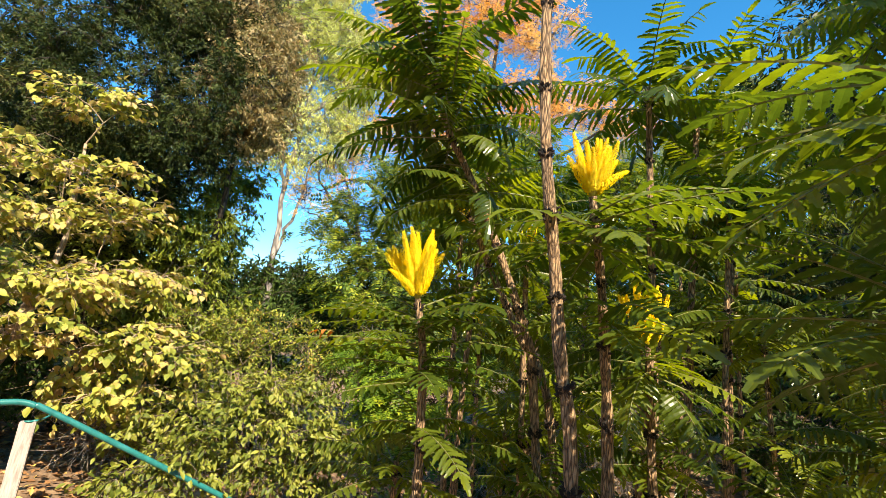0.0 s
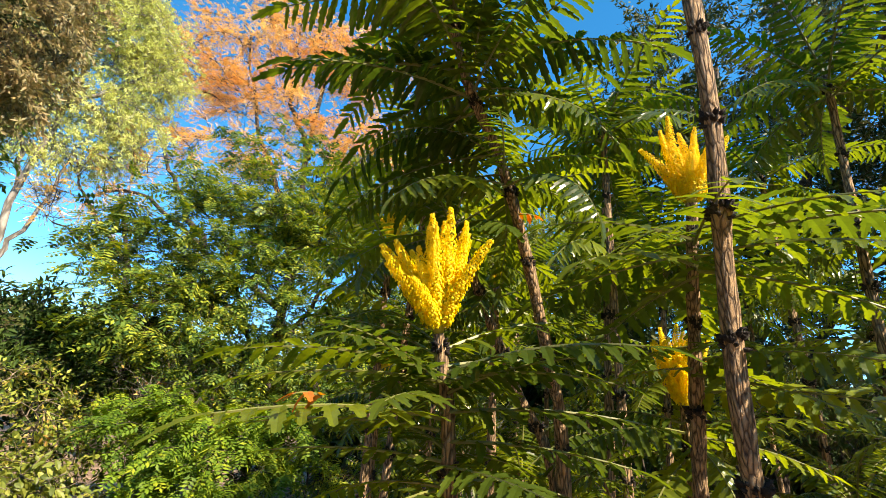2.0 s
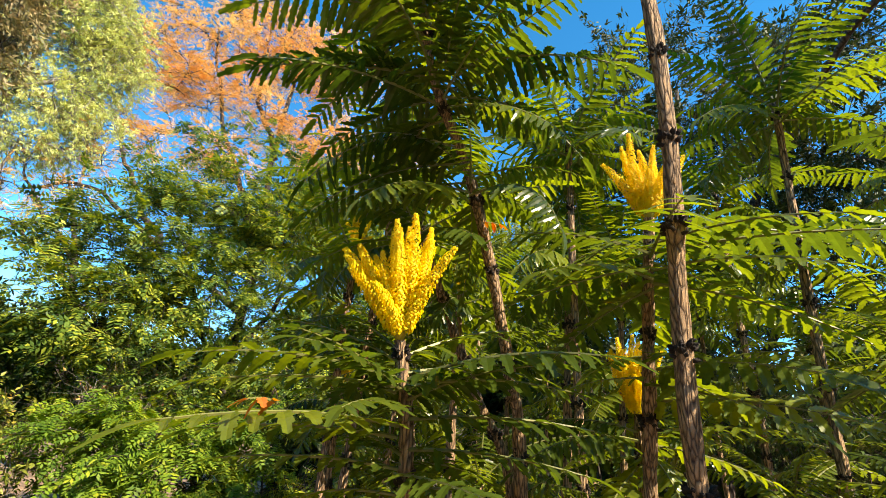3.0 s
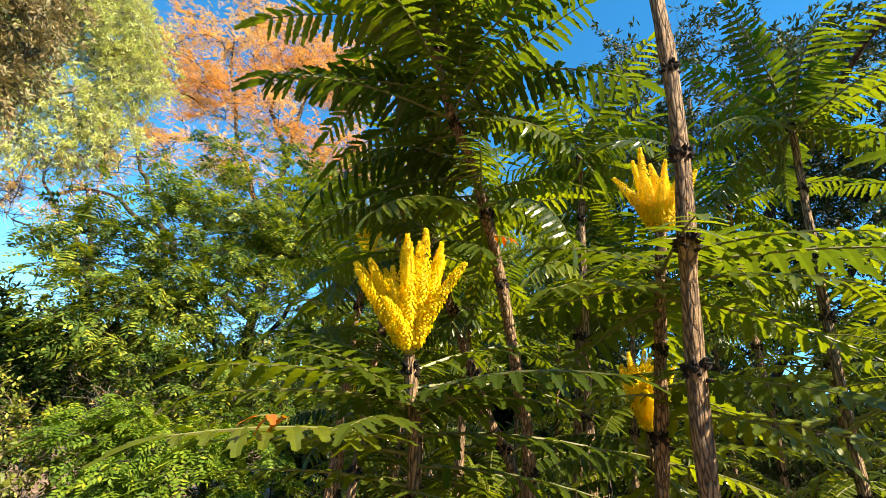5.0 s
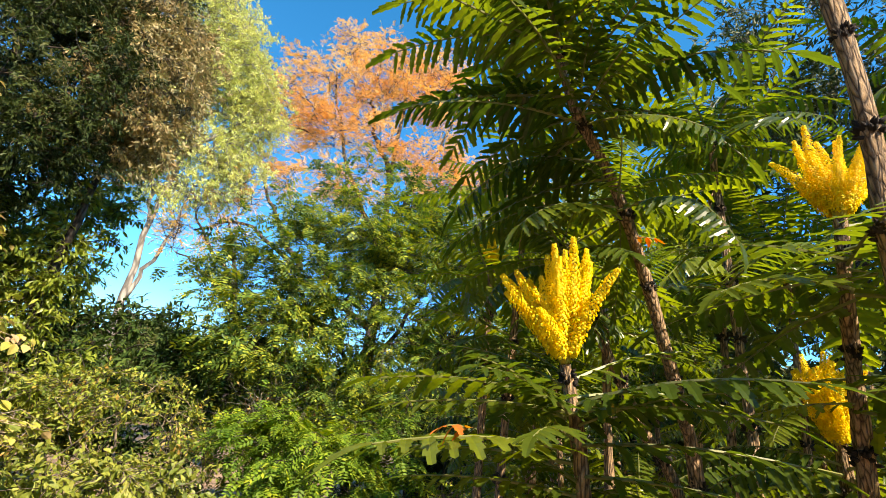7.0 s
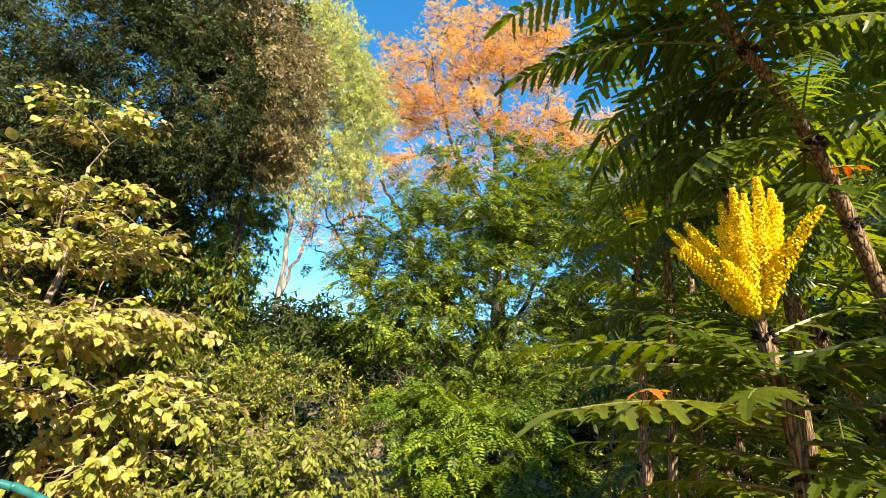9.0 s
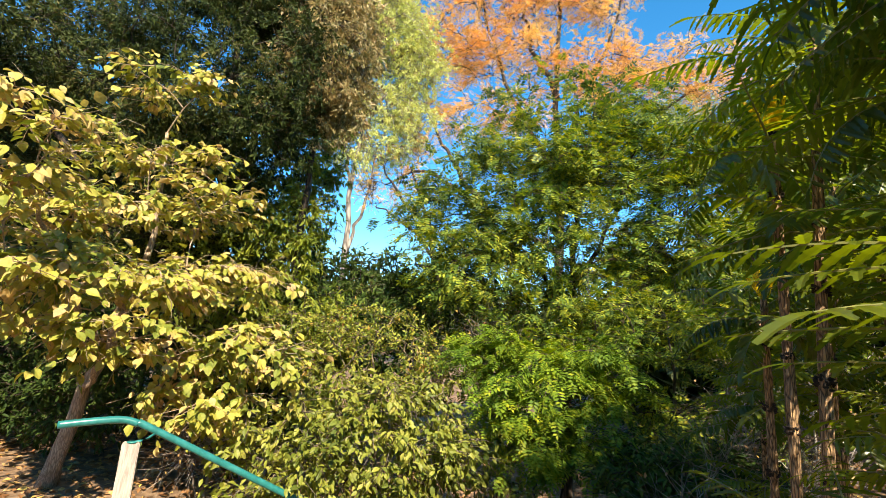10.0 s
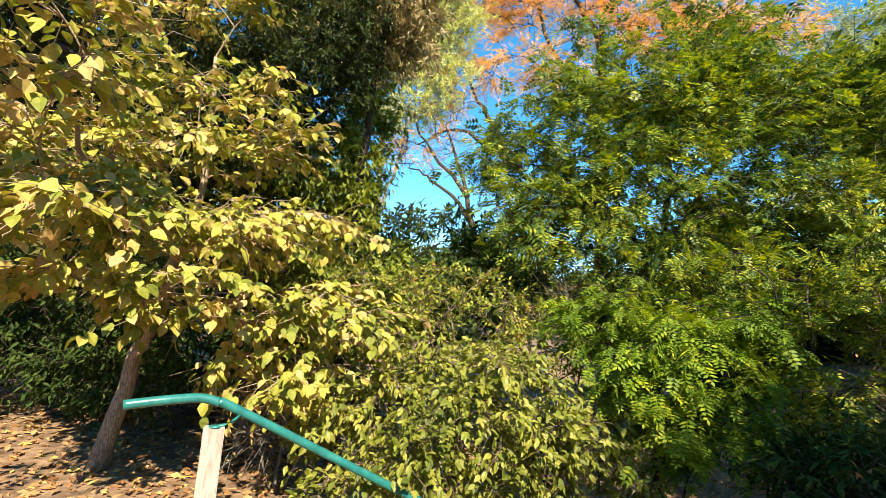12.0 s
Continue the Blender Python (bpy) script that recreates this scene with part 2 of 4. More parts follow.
def template_leaf(width=0.5, fold=0.12, droop=0.15):
    """A pointed leaf, 1 long, folded a little along its midrib."""
    xs = [0.0, 0.22, 0.5, 0.8, 1.0]
    ws = [0.0, 0.75, 1.0, 0.55, 0.0]
    v = [(0, 0, 0)]
    for x, w in list(zip(xs, ws))[1:4]:
        z = -droop * x * x
        v += [(x, -w * width / 2, z + fold * w * 0.5), (x, 0, z), (x, w * width / 2, z + fold * w * 0.5)]
    v.append((1, 0, -droop))
    f = [(0, 1, 2), (0, 2, 3)]
    for i in (0, 1):
        a = 1 + 3 * i
        f += [(a, a + 3, a + 4), (a, a + 4, a + 1), (a + 1, a + 4, a + 5), (a + 1, a + 5, a + 2)]
    f += [(7, 10, 8), (8, 10, 9)]
    return np.array(v), np.array(f)


def template_small(width=0.45):
    """A leaf of four triangles, for crowns further off."""
    v = [(0, 0, 0), (0.45, -width / 2, 0.06), (0.5, 0, 0), (0.45, width / 2, 0.06), (1, 0, -0.08)]
    return np.array(v), np.array([(0, 1, 2), (0, 2, 3), (1, 4, 2), (2, 4, 3)])


def template_pinnate(pairs=4, length=0.42, width=0.14, hang=0.1):
    """A compound leaf, 1 long: pairs of leaflets and one at the tip."""
    v, f = [], []

    def leaflet(o, d, ln):
        o, d = np.array(o), unit(np.array(d))
        s = unit(np.cross((0, 0, 1.0), d)) * width * ln / length / 2
        i = len(v)
        v.extend([o, o + d * ln * 0.45 - s, o + d * ln, o + d * ln * 0.45 + s])
        f.extend([(i, i + 1, i + 2), (i, i + 2, i + 3)])
    for k in range(pairs):
        x = 0.22 + 0.6 * k / max(1, pairs - 1)
        z = -0.25 * x * x
        for side in (-1, 1):
            leaflet((x, 0, z), (0.45, side, -hang), length * (1 - 0.25 * k / pairs))
    leaflet((0.85, 0, -0.2), (1, 0, -0.35), length * 0.8)
    i = len(v)
    v.extend([np.array((0, -0.008, 0)), np.array((0, 0.008, 0)), np.array((0.5, 0, -0.06)), np.array((0.87, 0, -0.19))])
    f.extend([(i, i + 2, i + 1), (i + 1, i + 2, i + 3)])
    return np.array(v), np.array(f)


def template_tuft(count=6, width=0.3, spread=0.8, seed=3):
    """A twig end with a few small leaves standing off it, 1 across."""
    rng = np.random.default_rng(seed)
    v, f = [], []
    for k in range(count):
        o = np.array((0.15 + 0.5 * k / count, 0, 0)) + rng.normal(0, 0.1, 3)
        d = unit(np.array((0.7, rng.uniform(-spread, spread), rng.uniform(-spread, spread))))
        s = unit(np.cross(d, rng.normal(0, 1, 3))) * width * 0.5 * 0.5
        i = len(v)
        v += [o, o + d * 0.25 - s, o + d * 0.55, o + d * 0.25 + s]
        f += [(i, i + 1, i + 2), (i, i + 2, i + 3)]
    return np.array(v), np.array(f)


def template_feather(count=12, seed=5):
    """A feathery spray of fine needles on both sides of a thin stalk, 1 long."""
    rng = np.random.default_rng(seed)
    v, f = [], []
    for k in range(count):
        x = 0.1 + 0.85 * k / count
        side = -1 if k % 2 else 1
        ln = 0.34 * (1 - 0.5 * x) * rng.uniform(0.7, 1.2)
        o = np.array((x, 0, -0.2 * x * x))
        d = unit(np.array((0.6, side, rng.uniform(-0.5, 0.2))))
        i = len(v)
        v += [o, o + d * ln * 0.5 + np.array((0.035, 0, 0.02)), o + d * ln, o + d * ln * 0.5 - np.array((0.035, 0, 0.02))]
        f += [(i, i + 1, i + 2), (i, i + 2, i + 3)]
    return np.array(v), np.array(f)


def ground_height(x, y):
    u = (-x + y) / 1.414
    s = min(max(u / 4.5, 0.0), 1.0)
    h = -0.24 * s * s * (3 - 2 * s)
    h += 0.03 * math.sin(1.7 * x + 0.6) * math.sin(1.3 * y) * min(1.0, abs(u))
    run = min(max((x + 3.3) * 0.82 + (y - 3.9) * 0.57 - 0.2, 0.0), 2.2)
    bank = min(max((y - 2.9) / 1.5, 0.0), 1.0) * min(max((3.2 - x) / 2.5, 0.0), 1.0)
    h -= 0.45 * run * bank * bank * (3 - 2 * bank) * min(1.0, max(0.0, (14 - y) / 5))
    rise = min(max((x - 1.6) / 2.2, 0.0), 1.0) * min(max((y - 6.2) / 3.0, 0.0), 1.0)
    h += 1.1 * rise * rise * (3 - 2 * rise) * min(1.0, max(0.0, (30 - max(x, y)) / 12))
    d = math.hypot(x, y)
    return h if d < 25 else h * max(0.0, 1 - (d - 25) / 30) - 0.2 * min(1.0, (d - 25) / 30)


# ---- woody plants ----
def woody_plant(name, label, category, base, stems, lobes, template, leaf_mat, bark, seed,
                clumps=120, per_clump=60, leaf=0.08, twig=0.35, trunk_r=0.06, flat=0.5, droop=0.3,
                face=0.0, group="", shell=0.5, twig_r=0.004):
    """A shrub or tree. stems: polylines from the ground up; lobes: (centre, radii) ellipsoids that the crown fills.
    Branches run from the stems to clumps in the lobes, and every clump carries twigs with leaves."""
    rng = np.random.default_rng(seed)
    base = (base[0], base[1], ground_height(base[0], base[1]))
    root = thing(name, base, label, category, group)
    o = np.array(base, float)
    sv, sf, nodes = [], [], []
    for si, st in enumerate(stems):
        if st[0][2] < 0.15:
            st = [(st[0][0], st[0][1], ground_height(st[0][0], st[0][1]) - 0.04)] + list(st[1:])
        p = curve_points(st, 14)
        p[1:-1] += rng.normal(0, trunk_r * 0.35, p[1:-1].shape)
        r = trunk_r * (1.0 if si == 0 else 0.55) * np.linspace(1.15, 0.25, 14)
        r[0] *= 1.3
        tube(sv, sf, p - o, r, 9)
        nodes.append(p[4:])
    nodes = np.vstack(nodes)
    vol = np.array([a * b * c for _, (a, b, c) in lobes]) ** 0.7
    which = rng.choice(len(lobes), clumps, p=vol / vol.sum())
    cen = np.array([lobes[i][0] for i in which], float)
    rad = np.array([lobes[i][1] for i in which], float)
    d = unit(rng.normal(0, 1, (clumps, 3)))
    c = cen + rad * d * (shell + (1 - shell) * rng.random((clumps, 1))) ** 0.6
    c[:, 2] = np.maximum(c[:, 2], o[2] + 0.15)
    order = np.argsort(np.linalg.norm(c - nodes.mean(0), axis=1))
    c = c[order]
    bv, bf = [], []
    heads = []
    for q in c:
        dist = np.linalg.norm(nodes - q, axis=1) + 0.6 * np.maximum(0, nodes[:, 2] - q[2])
        a = nodes[dist.argmin()]
        mid = (a + q) / 2 + np.array((0, 0, 0.08 * np.linalg.norm(q - a))) + rng.normal(0, 0.04, 3) * np.linalg.norm(q - a)
        line = curve_points([a, mid, q], 5)
        ln = np.linalg.norm(q - a)
        r0 = min(trunk_r * 0.45, twig_r + 0.009 * ln)
        tube(bv, bf, line - o, np.linspace(r0, twig_r, 5), 5, cap=False)
        nodes = np.vstack([nodes, line[2:4]])
        heads.append(unit(q - a))
    heads = np.array(heads)
    n = clumps * per_clump
    idx = np.repeat(np.arange(clumps), per_clump)
    tw = 5
    tdir = heads[:, None] * 0.8 + rng.normal(0, 1, (clumps, tw, 3)) * np.array((1, 1, 1 - flat))
    tdir[..., 2] -= droop * 0.5
    tdir = unit(tdir)
    pick = rng.integers(0, tw, n)
    td = tdir[idx, pick]
    s = rng.random(n) ** 0.8
    tl = twig * rng.uniform(0.6, 1.2, (clumps, tw))[idx, pick]
    pos = c[idx] + td * (s * tl)[:, None] + rng.normal(0, leaf * 0.25, (n, 3))
    pos[:, 2] -= droop * 0.3 * twig * s * s
    bend = rng.normal(0, 0.09 * twig, (clumps, tw, 3))
    for ci in range(clumps):
        for k in range(tw):
            e = c[ci] + tdir[ci, k] * twig
            e[2] -= droop * 0.3 * twig
            tube(bv, bf, np.array([c[ci], (c[ci] + e) / 2 + bend[ci, k], e]) - o, (twig_r, twig_r * 0.7, twig_r * 0.3), 3, cap=False)
    across = np.cross((0, 0, 1.0), td) * rng.choice((-1.0, 1.0), n)[:, None]
    along = td * 0.7 + across * 0.65 * flat + rng.normal(0, 0.6 - 0.35 * flat, (n, 3))
    along[:, 2] -= droop
    normal = rng.normal(0, 0.6 - 0.25 * flat, (n, 3)) + np.array((0, 0, 1.0)) + face * np.array(SUN_TO)
    size = leaf * rng.uniform(0.65, 1.25, n)
    child("trunk", mesh_of("trunk", sv, sf, bark), root)
    child("branching", mesh_of("branching", bv, bf, bark), root)
    mats = leaf_mat if isinstance(leaf_mat, tuple) else (leaf_mat,)
    child("crown", scatter("crown", template, pos - o, along, normal, size, mats[0]), root)
    return root


# ---- mahonias ----
def mahonia_leaf(name, pairs, length, arch, hang, leaflet, width, mat, seed):
    """A pinnate leaf from the origin along +x: a thin rachis with pairs of spiny, sickle-shaped leaflets."""
    rng = np.random.default_rng(seed)
    v, f = [], []

    def at(s):
        return np.array((length * s * (1 - 0.25 * arch * s), 0.0, length * (0.35 * arch * s - 0.75 * arch * s * s)))
    pts = [at(s) for s in np.linspace(0, 0.98, 8)]
    tube(v, f, pts, np.linspace(0.0042, 0.0014, 8), 4)
    stalk = len(f)

    def blade(o, d, up, ln, w):
        """d: along; up: normal."""
        side = np.cross(up, d)
        segs = 4
        mid, edge = [], {-1: [], 1: []}
        bend = rng.uniform(0.12, 0.3)
        for i in range(segs + 1):
            u = i / segs
            drop = -up * (bend * u * u * ln)
            mid.append(o + d * (u * ln) + drop)
            ww = w * 0.5 * (0.45 + 1.5 * u - 1.85 * u * u) if i < segs else 0.0
            for sg in (-1, 1):
                edge[sg].append(o + d * (u * ln) + drop + side * sg * max(ww, 0.0) + up * 0.22 * ww)
        mi = []
        for p in mid:
            mi.append(len(v))
            v.append(p)
        for sg in (-1, 1):
            ei = [len(v) + i for i in range(segs + 1)]
            v.extend(edge[sg])
            for i in range(segs):
                t = (edge[sg][i] * 0.25 + edge[sg][i + 1] * 0.75) + side * sg * w * 0.17 + d * ln * 0.05
                ti = len(v)
                v.append(t)
                if i == segs - 1:
                    face = (mi[i], ei[i], ti, mi[i + 1])
                else:
                    face = (mi[i], ei[i], ti, ei[i + 1], mi[i + 1])
                f.append(face if sg < 0 else face[::-1])
    for k in range(pairs):
        s = 0.10 + 0.84 * k / (pairs - 1)
        o = at(s)
        t = unit(at(min(1, s + 0.02)) - at(s - 0.02))
        up0 = unit(np.cross(t, (0, 1.0, 0)))
        if up0[2] < 0:
            up0 = -up0
        grow = math.sin(math.pi * (0.25 + 0.62 * s)) ** 0.8
        for sg in (-1, 1):
            fw = 0.25 + 0.45 * s + rng.normal(0, 0.11)
            dr = hang + rng.normal(0, 0.16)
            d = unit(t * fw + np.array((0, sg * math.cos(dr), 0)) - up0 * math.sin(dr))
            side = np.cross(np.array((0, 0, 1.0)), d)
            up = unit(up0 - d * np.dot(up0, d) + 0.25 * t * rng.uniform(-0.4, 1.2))
            up = unit(up - d * np.dot(up, d))
            blade(o, d, up, leaflet * grow * rng.uniform(0.84, 1.1), width * grow * rng.uniform(0.85, 1.15))
    t = unit(at(1) - at(0.96))
    blade(at(0.97), t, unit(np.cross(t, (0, 1.0, 0)) * (1 if np.cross(t, (0, 1.0, 0))[2] > 0 else -1)), leaflet * 0.9, width * 1.1)
    me = mesh_of(name, v, f, mat, smooth=False)
    me.materials.append(M_RACHIS)
    idx = [1 if i < stalk else 0 for i in range(len(me.polygons))]
    me.polygons.foreach_set("material_index", idx)
    return me


LEAVES = [
    mahonia_leaf("leaf", 16, 0.46, 0.55, 0.45, 0.086, 0.021, M_MAHONIA, 1),
    mahonia_leaf("leaf", 15, 0.44, 0.85, 0.65, 0.082, 0.020, M_MAHONIA, 2),
    mahonia_leaf("leaf", 17, 0.50, 0.35, 0.30, 0.088, 0.021, M_MAHONIA, 3),
    mahonia_leaf("leaf", 11, 0.42, 0.30, 0.14, 0.078, 0.027, M_MAHONIA, 4),
    mahonia_leaf("leaf", 10, 0.40, 0.20, 0.07, 0.085, 0.026, M_MAHONIA, 5),
]


def raceme_mesh(length, seed):
    """A flower spike from the origin up +z, set all round with small cupped florets."""
    rng = np.random.default_rng(seed)
    v, f = [], []
    count = int(length * 2200)
    k = np.arange(count)
    s = 0.12 + 0.88 * k / count
    ang = k * 2.39996
    r = 0.0115 * (1.05 - 0.75 * s ** 3) * rng.uniform(0.7, 1.3, count)
    lean = 0.03 * s * s
    for i in range(count):
        out = np.array((math.cos(ang[i]), math.sin(ang[i]), 0.35))
        c = np.array((lean[i], 0, s[i] * length)) + out * r[i]
        q = 0.0033 * (1.1 - 0.5 * s[i]) * rng.uniform(0.8, 1.2)
        a = unit(out)
        b = unit(np.cross(a, (0.1, 0.2, 1.0)))
        e = np.cross(a, b)
        j = len(v)
        v.extend([c - a * q, c + b * q, c + e * q, c - b * q, c - e * q, c + a * q * 0.35])
        f.extend([(j, j + 2, j + 1), (j, j + 3, j + 2), (j, j + 4, j + 3), (j, j + 1, j + 4),
                  (j + 5, j + 1, j + 2), (j + 5, j + 2, j + 3), (j + 5, j + 3, j + 4), (j + 5, j + 4, j + 1)])
    me = mesh_of("raceme", v, f, M_FLOWER, smooth=False)
    return me


RACEMES = [raceme_mesh(0.20, 1), raceme_mesh(0.17, 2), raceme_mesh(0.13, 3)]


def stem_mesh(points, r0, r1, o, seed):
    rng = np.random.default_rng(seed)
    p = curve_points(points, 40)
    r = np.linspace(r0, r1, 40) * (1 + rng.normal(0, 0.05, 40))
    v, f = [], []
    tube(v, f, p - np.array(o), r, 18, cap=False)
    ridge = rng.normal(0, 0.10, 18)
    q = (p - np.array(o)).repeat(18, axis=0)
    w = np.array(v)
    scale = 1 + np.tile(ridge, 40) * np.repeat(1 + 0.6 * np.sin(np.arange(40) * 0.9), 18) + rng.normal(0, 0.05, 720)
    v = list(q + (w - q) * scale[:, None])
    return mesh_of("stem", v, f, M_CORK), p


def collar_mesh(radius, seed):
    """A ring of old leaf bases round the stem: short, ragged scales."""
    rng = np.random.default_rng(seed)
    v, f = [], []
    for k in range(40):
        a = rng.uniform(0, 6.283)
        z = rng.normal(0, 0.55)
        d = np.array((math.cos(a), math.sin(a), rng.uniform(-0.1, 0.9)))
        p = np.array((math.cos(a) * radius * 0.72, math.sin(a) * radius * 0.72, z))
        tube(v, f, [p, p + d * radius * 0.35, p + d * radius * rng.uniform(0.5, 0.75)], (radius * 0.24, radius * 0.2, radius * 0.04), 4)
    return mesh_of("leaf_scar_collar", v, f, M_SCAR)


COLLARS = [collar_mesh(1.0, 1), collar_mesh(1.0, 2)]

# the trodden strip that the plants leave free
PATHWAY = np.array([(0.15, -0.5, 1.5), (-0.1, 0.15, 1.5), (-0.4, 0.64, 1.55), (-0.75, 0.82, 1.5), (-1.1, 1.15, 1.4), (-1.7, 1.5, 1.37)])


def clear_of_path(p, gap):
    best = 9.0
    for a, b in zip(PATHWAY[:-1], PATHWAY[1:]):
        t = np.clip(np.dot(p - a, b - a) / np.dot(b - a, b - a), 0, 1)
        best = min(best, np.linalg.norm(p - (a + t * (b - a))))
    return best > gap


def leaf_pose(az, el, roll, scale):
    """Azimuth from +x, elevation above level."""
    return Matrix.Rotation(radians(az), 4, "Z") @ Matrix.Rotation(radians(-el), 4, "Y") @ Matrix.Rotation(radians(roll), 4, "X") @ Matrix.Scale(scale, 4)


def mahonia(label, points, r0, r1, rosettes, flowers, seed, group="mahonia thicket", gap=0.22):
    """rosettes: (place, leaves, lowest and highest elevation, scale, kinds of leaf); flowers: (place, racemes, scale)."""
    rng = np.random.default_rng(seed)
    o = points[0]
    root = thing("mahonia", o, label, "shrub", group)
    me, line = stem_mesh(points, r0, r1, o, seed)
    child("stem", me, root)
    step = 0.0
    for i in range(1, len(line)):
        step += np.linalg.norm(line[i] - line[i - 1])
        if step > rng.uniform(0.16, 0.24):
            step = 0.0
            r = (r0 + (r1 - r0) * i / 40) * rng.uniform(1.1, 1.45)
            child("leaf_scar_collar", COLLARS[i % 2], root, m=Matrix.Translation(Vector(line[i] - np.array(o))) @ Matrix.Rotation(rng.uniform(0, 6), 4, "Z") @ Matrix.Diagonal((r, r, r, 1)))
    for place, count, lo, hi, scale, kinds in rosettes:
        base = np.array(place)
        a0 = rng.uniform(0, 360)
        for k in range(count):
            az = a0 + 137.5 * k + rng.uniform(-12, 12)
            el = lo + (hi - lo) * (1 - k / count) ** 1.3 + rng.uniform(-6, 6)
            sc = scale * rng.uniform(0.85, 1.12)
            drop = -0.10 * k / count * scale
            m = leaf_pose(az, el, rng.uniform(-14, 14), sc)
            ok = True
            for s in (0.15, 0.3, 0.45):
                p = base + np.array((0, 0, drop)) + np.array(m @ Vector((s, 0, 0))) 
                ok = ok and clear_of_path(p, gap)
            if ok:
                kind = kinds[int(rng.integers(0, len(kinds)))]
                child("leaf", LEAVES[kind], root, m=Matrix.Translation(Vector(base - np.array(o)) + Vector((0, 0, drop))) @ m)
    for place, count, scale, lean in flowers:
        a0 = rng.uniform(0, 360)
        cv, cf = [], []
        for k in range(10):
            a = 2.4 * k
            d = np.array((math.cos(a) * 0.5, math.sin(a) * 0.5, 1.0))
            tube(cv, cf, [np.zeros(3), d * 0.012, d * 0.03], (0.008, 0.007, 0.001), 5)
        head = child("flower_cluster", mesh_of("flower_cluster", cv, cf, M_FLOWER_AXIS), root, "fan of bright yellow flower spikes",
                     m=Matrix.Translation(Vector(np.array(place) - np.array(o))) @ Matrix.Rotation(radians(lean[0]), 4, "X") @ Matrix.Rotation(radians(lean[1]), 4, "Y"))
        for k in range(count):
            tilt = 3 + 34 * math.sqrt(k / count) + rng.uniform(-4, 4)
            az = a0 + 137.5 * k + rng.uniform(-15, 15)
            m = Matrix.Rotation(radians(az), 4, "Z") @ Matrix.Rotation(radians(tilt), 4, "Y") @ Matrix.Rotation(rng.uniform(0, 6.28), 4, "Z") @ Matrix.Scale(scale * rng.uniform(0.85, 1.12), 4)
            child("raceme", RACEMES[0 if k < count * 0.5 else 1 if k < count * 0.85 else 2], head, m=m)
    return root


def free_leaf(root, kind, place, az, el, roll, scale, mat_label=""):
    o = np.array(root.location)
    child("leaf", LEAVES[kind], root, mat_label, m=Matrix.Translation(Vector(np.array(place) - o)) @ leaf_pose(az, el, roll, scale))


UP, FLAT, ALL = (0, 1, 2), (3, 4), (0, 1, 2, 3)
mahonia("tall mahonia with a thick corky brown stem beside the path",
        [(0.53, 1.27, -0.02), (0.46, 1.21, 1.0), (0.425, 1.18, 1.407), (0.388, 1.16, 1.57), (0.357, 1.136, 1.80), (0.309, 1.089, 2.073), (0.287, 1.076, 2.309), (0.28, 1.09, 2.66), (0.30, 1.10, 2.98)], 0.0175, 0.0135,
        [((0.30, 1.10, 2.98), 8, 0, 70, 1.0, UP)], [], 11)
B = mahonia("leaning mahonia with a dense dark rosette of spiny leaves",
        [(0.56, 1.74, -0.04), (0.42, 1.64, 1.4), (0.34, 1.60, 1.71), (0.145, 1.51, 2.117), (0.0, 1.5, 2.38), (-0.07, 1.5, 2.62)], 0.0165, 0.0105,
        [((0.13, 1.51, 2.16), 9, -15, 20, 0.8, UP), ((0.02, 1.5, 2.40), 14, -12, 35, 1.0, UP), ((-0.07, 1.5, 2.64), 18, -8, 70, 1.05, UP)], [], 12)
C = mahonia("mahonia in full flower with one large cluster of yellow spikes",
        [(0.10, 1.60, -0.05), (0.04, 1.50, 1.1), (0.014, 1.477, 1.508), (-0.028, 1.472, 1.715)], 0.018, 0.010,
        [((-0.025, 1.472, 1.69), 15, 0, 24, 0.85, FLAT), ((0.0, 1.475, 1.52), 11, -6, 6, 0.9, FLAT), ((0.02, 1.48, 1.34), 9, -10, 8, 0.8, (3, 4, 0))], [((-0.028, 1.472, 1.715), 26, 1.13, (3, -9))], 13, gap=0.72)
D = mahonia("mahonia with a yellow flower cluster behind a corky stem",
        [(0.66, 1.50, -0.04), (0.62, 1.44, 1.2), (0.56, 1.36, 1.75), (0.49, 1.275, 2.07)], 0.019, 0.011,
        [((0.49, 1.28, 1.98), 9, -14, 4, 0.95, (3, 4)), ((0.56, 1.36, 1.76), 5, -15, 5, 0.8, FLAT)], [((0.49, 1.275, 2.07), 20, 0.98, (2, 5))], 14)
for kind, z, az, el, roll, sc in [(2, 2.40, 150, 8, 8, 1.12), (0, 2.62, 158, 26, 0, 1.15), (2, 2.66, 140, 40, -10, 1.2), (1, 2.22, 156, 0, 0, 1.05), (0, 2.18, 148, -12, 10, 1.0),
                                  (2, 2.50, 185, 14, 0, 1.1), (1, 2.55, 225, 10, 10, 1.1), (0, 2.62, 250, 18, 0, 1.05), (2, 2.45, 275, 8, 0, 1.1), (0, 2.42, 320, 12, 0, 1.15), (1, 2.55, 20, 20, 0, 1.1), (2, 2.3, 120, -5, 0, 1.0)]:
    free_leaf(B, kind, (0.02 - (z - 2.4) * 0.35, 1.5, z), az, el, roll, sc)
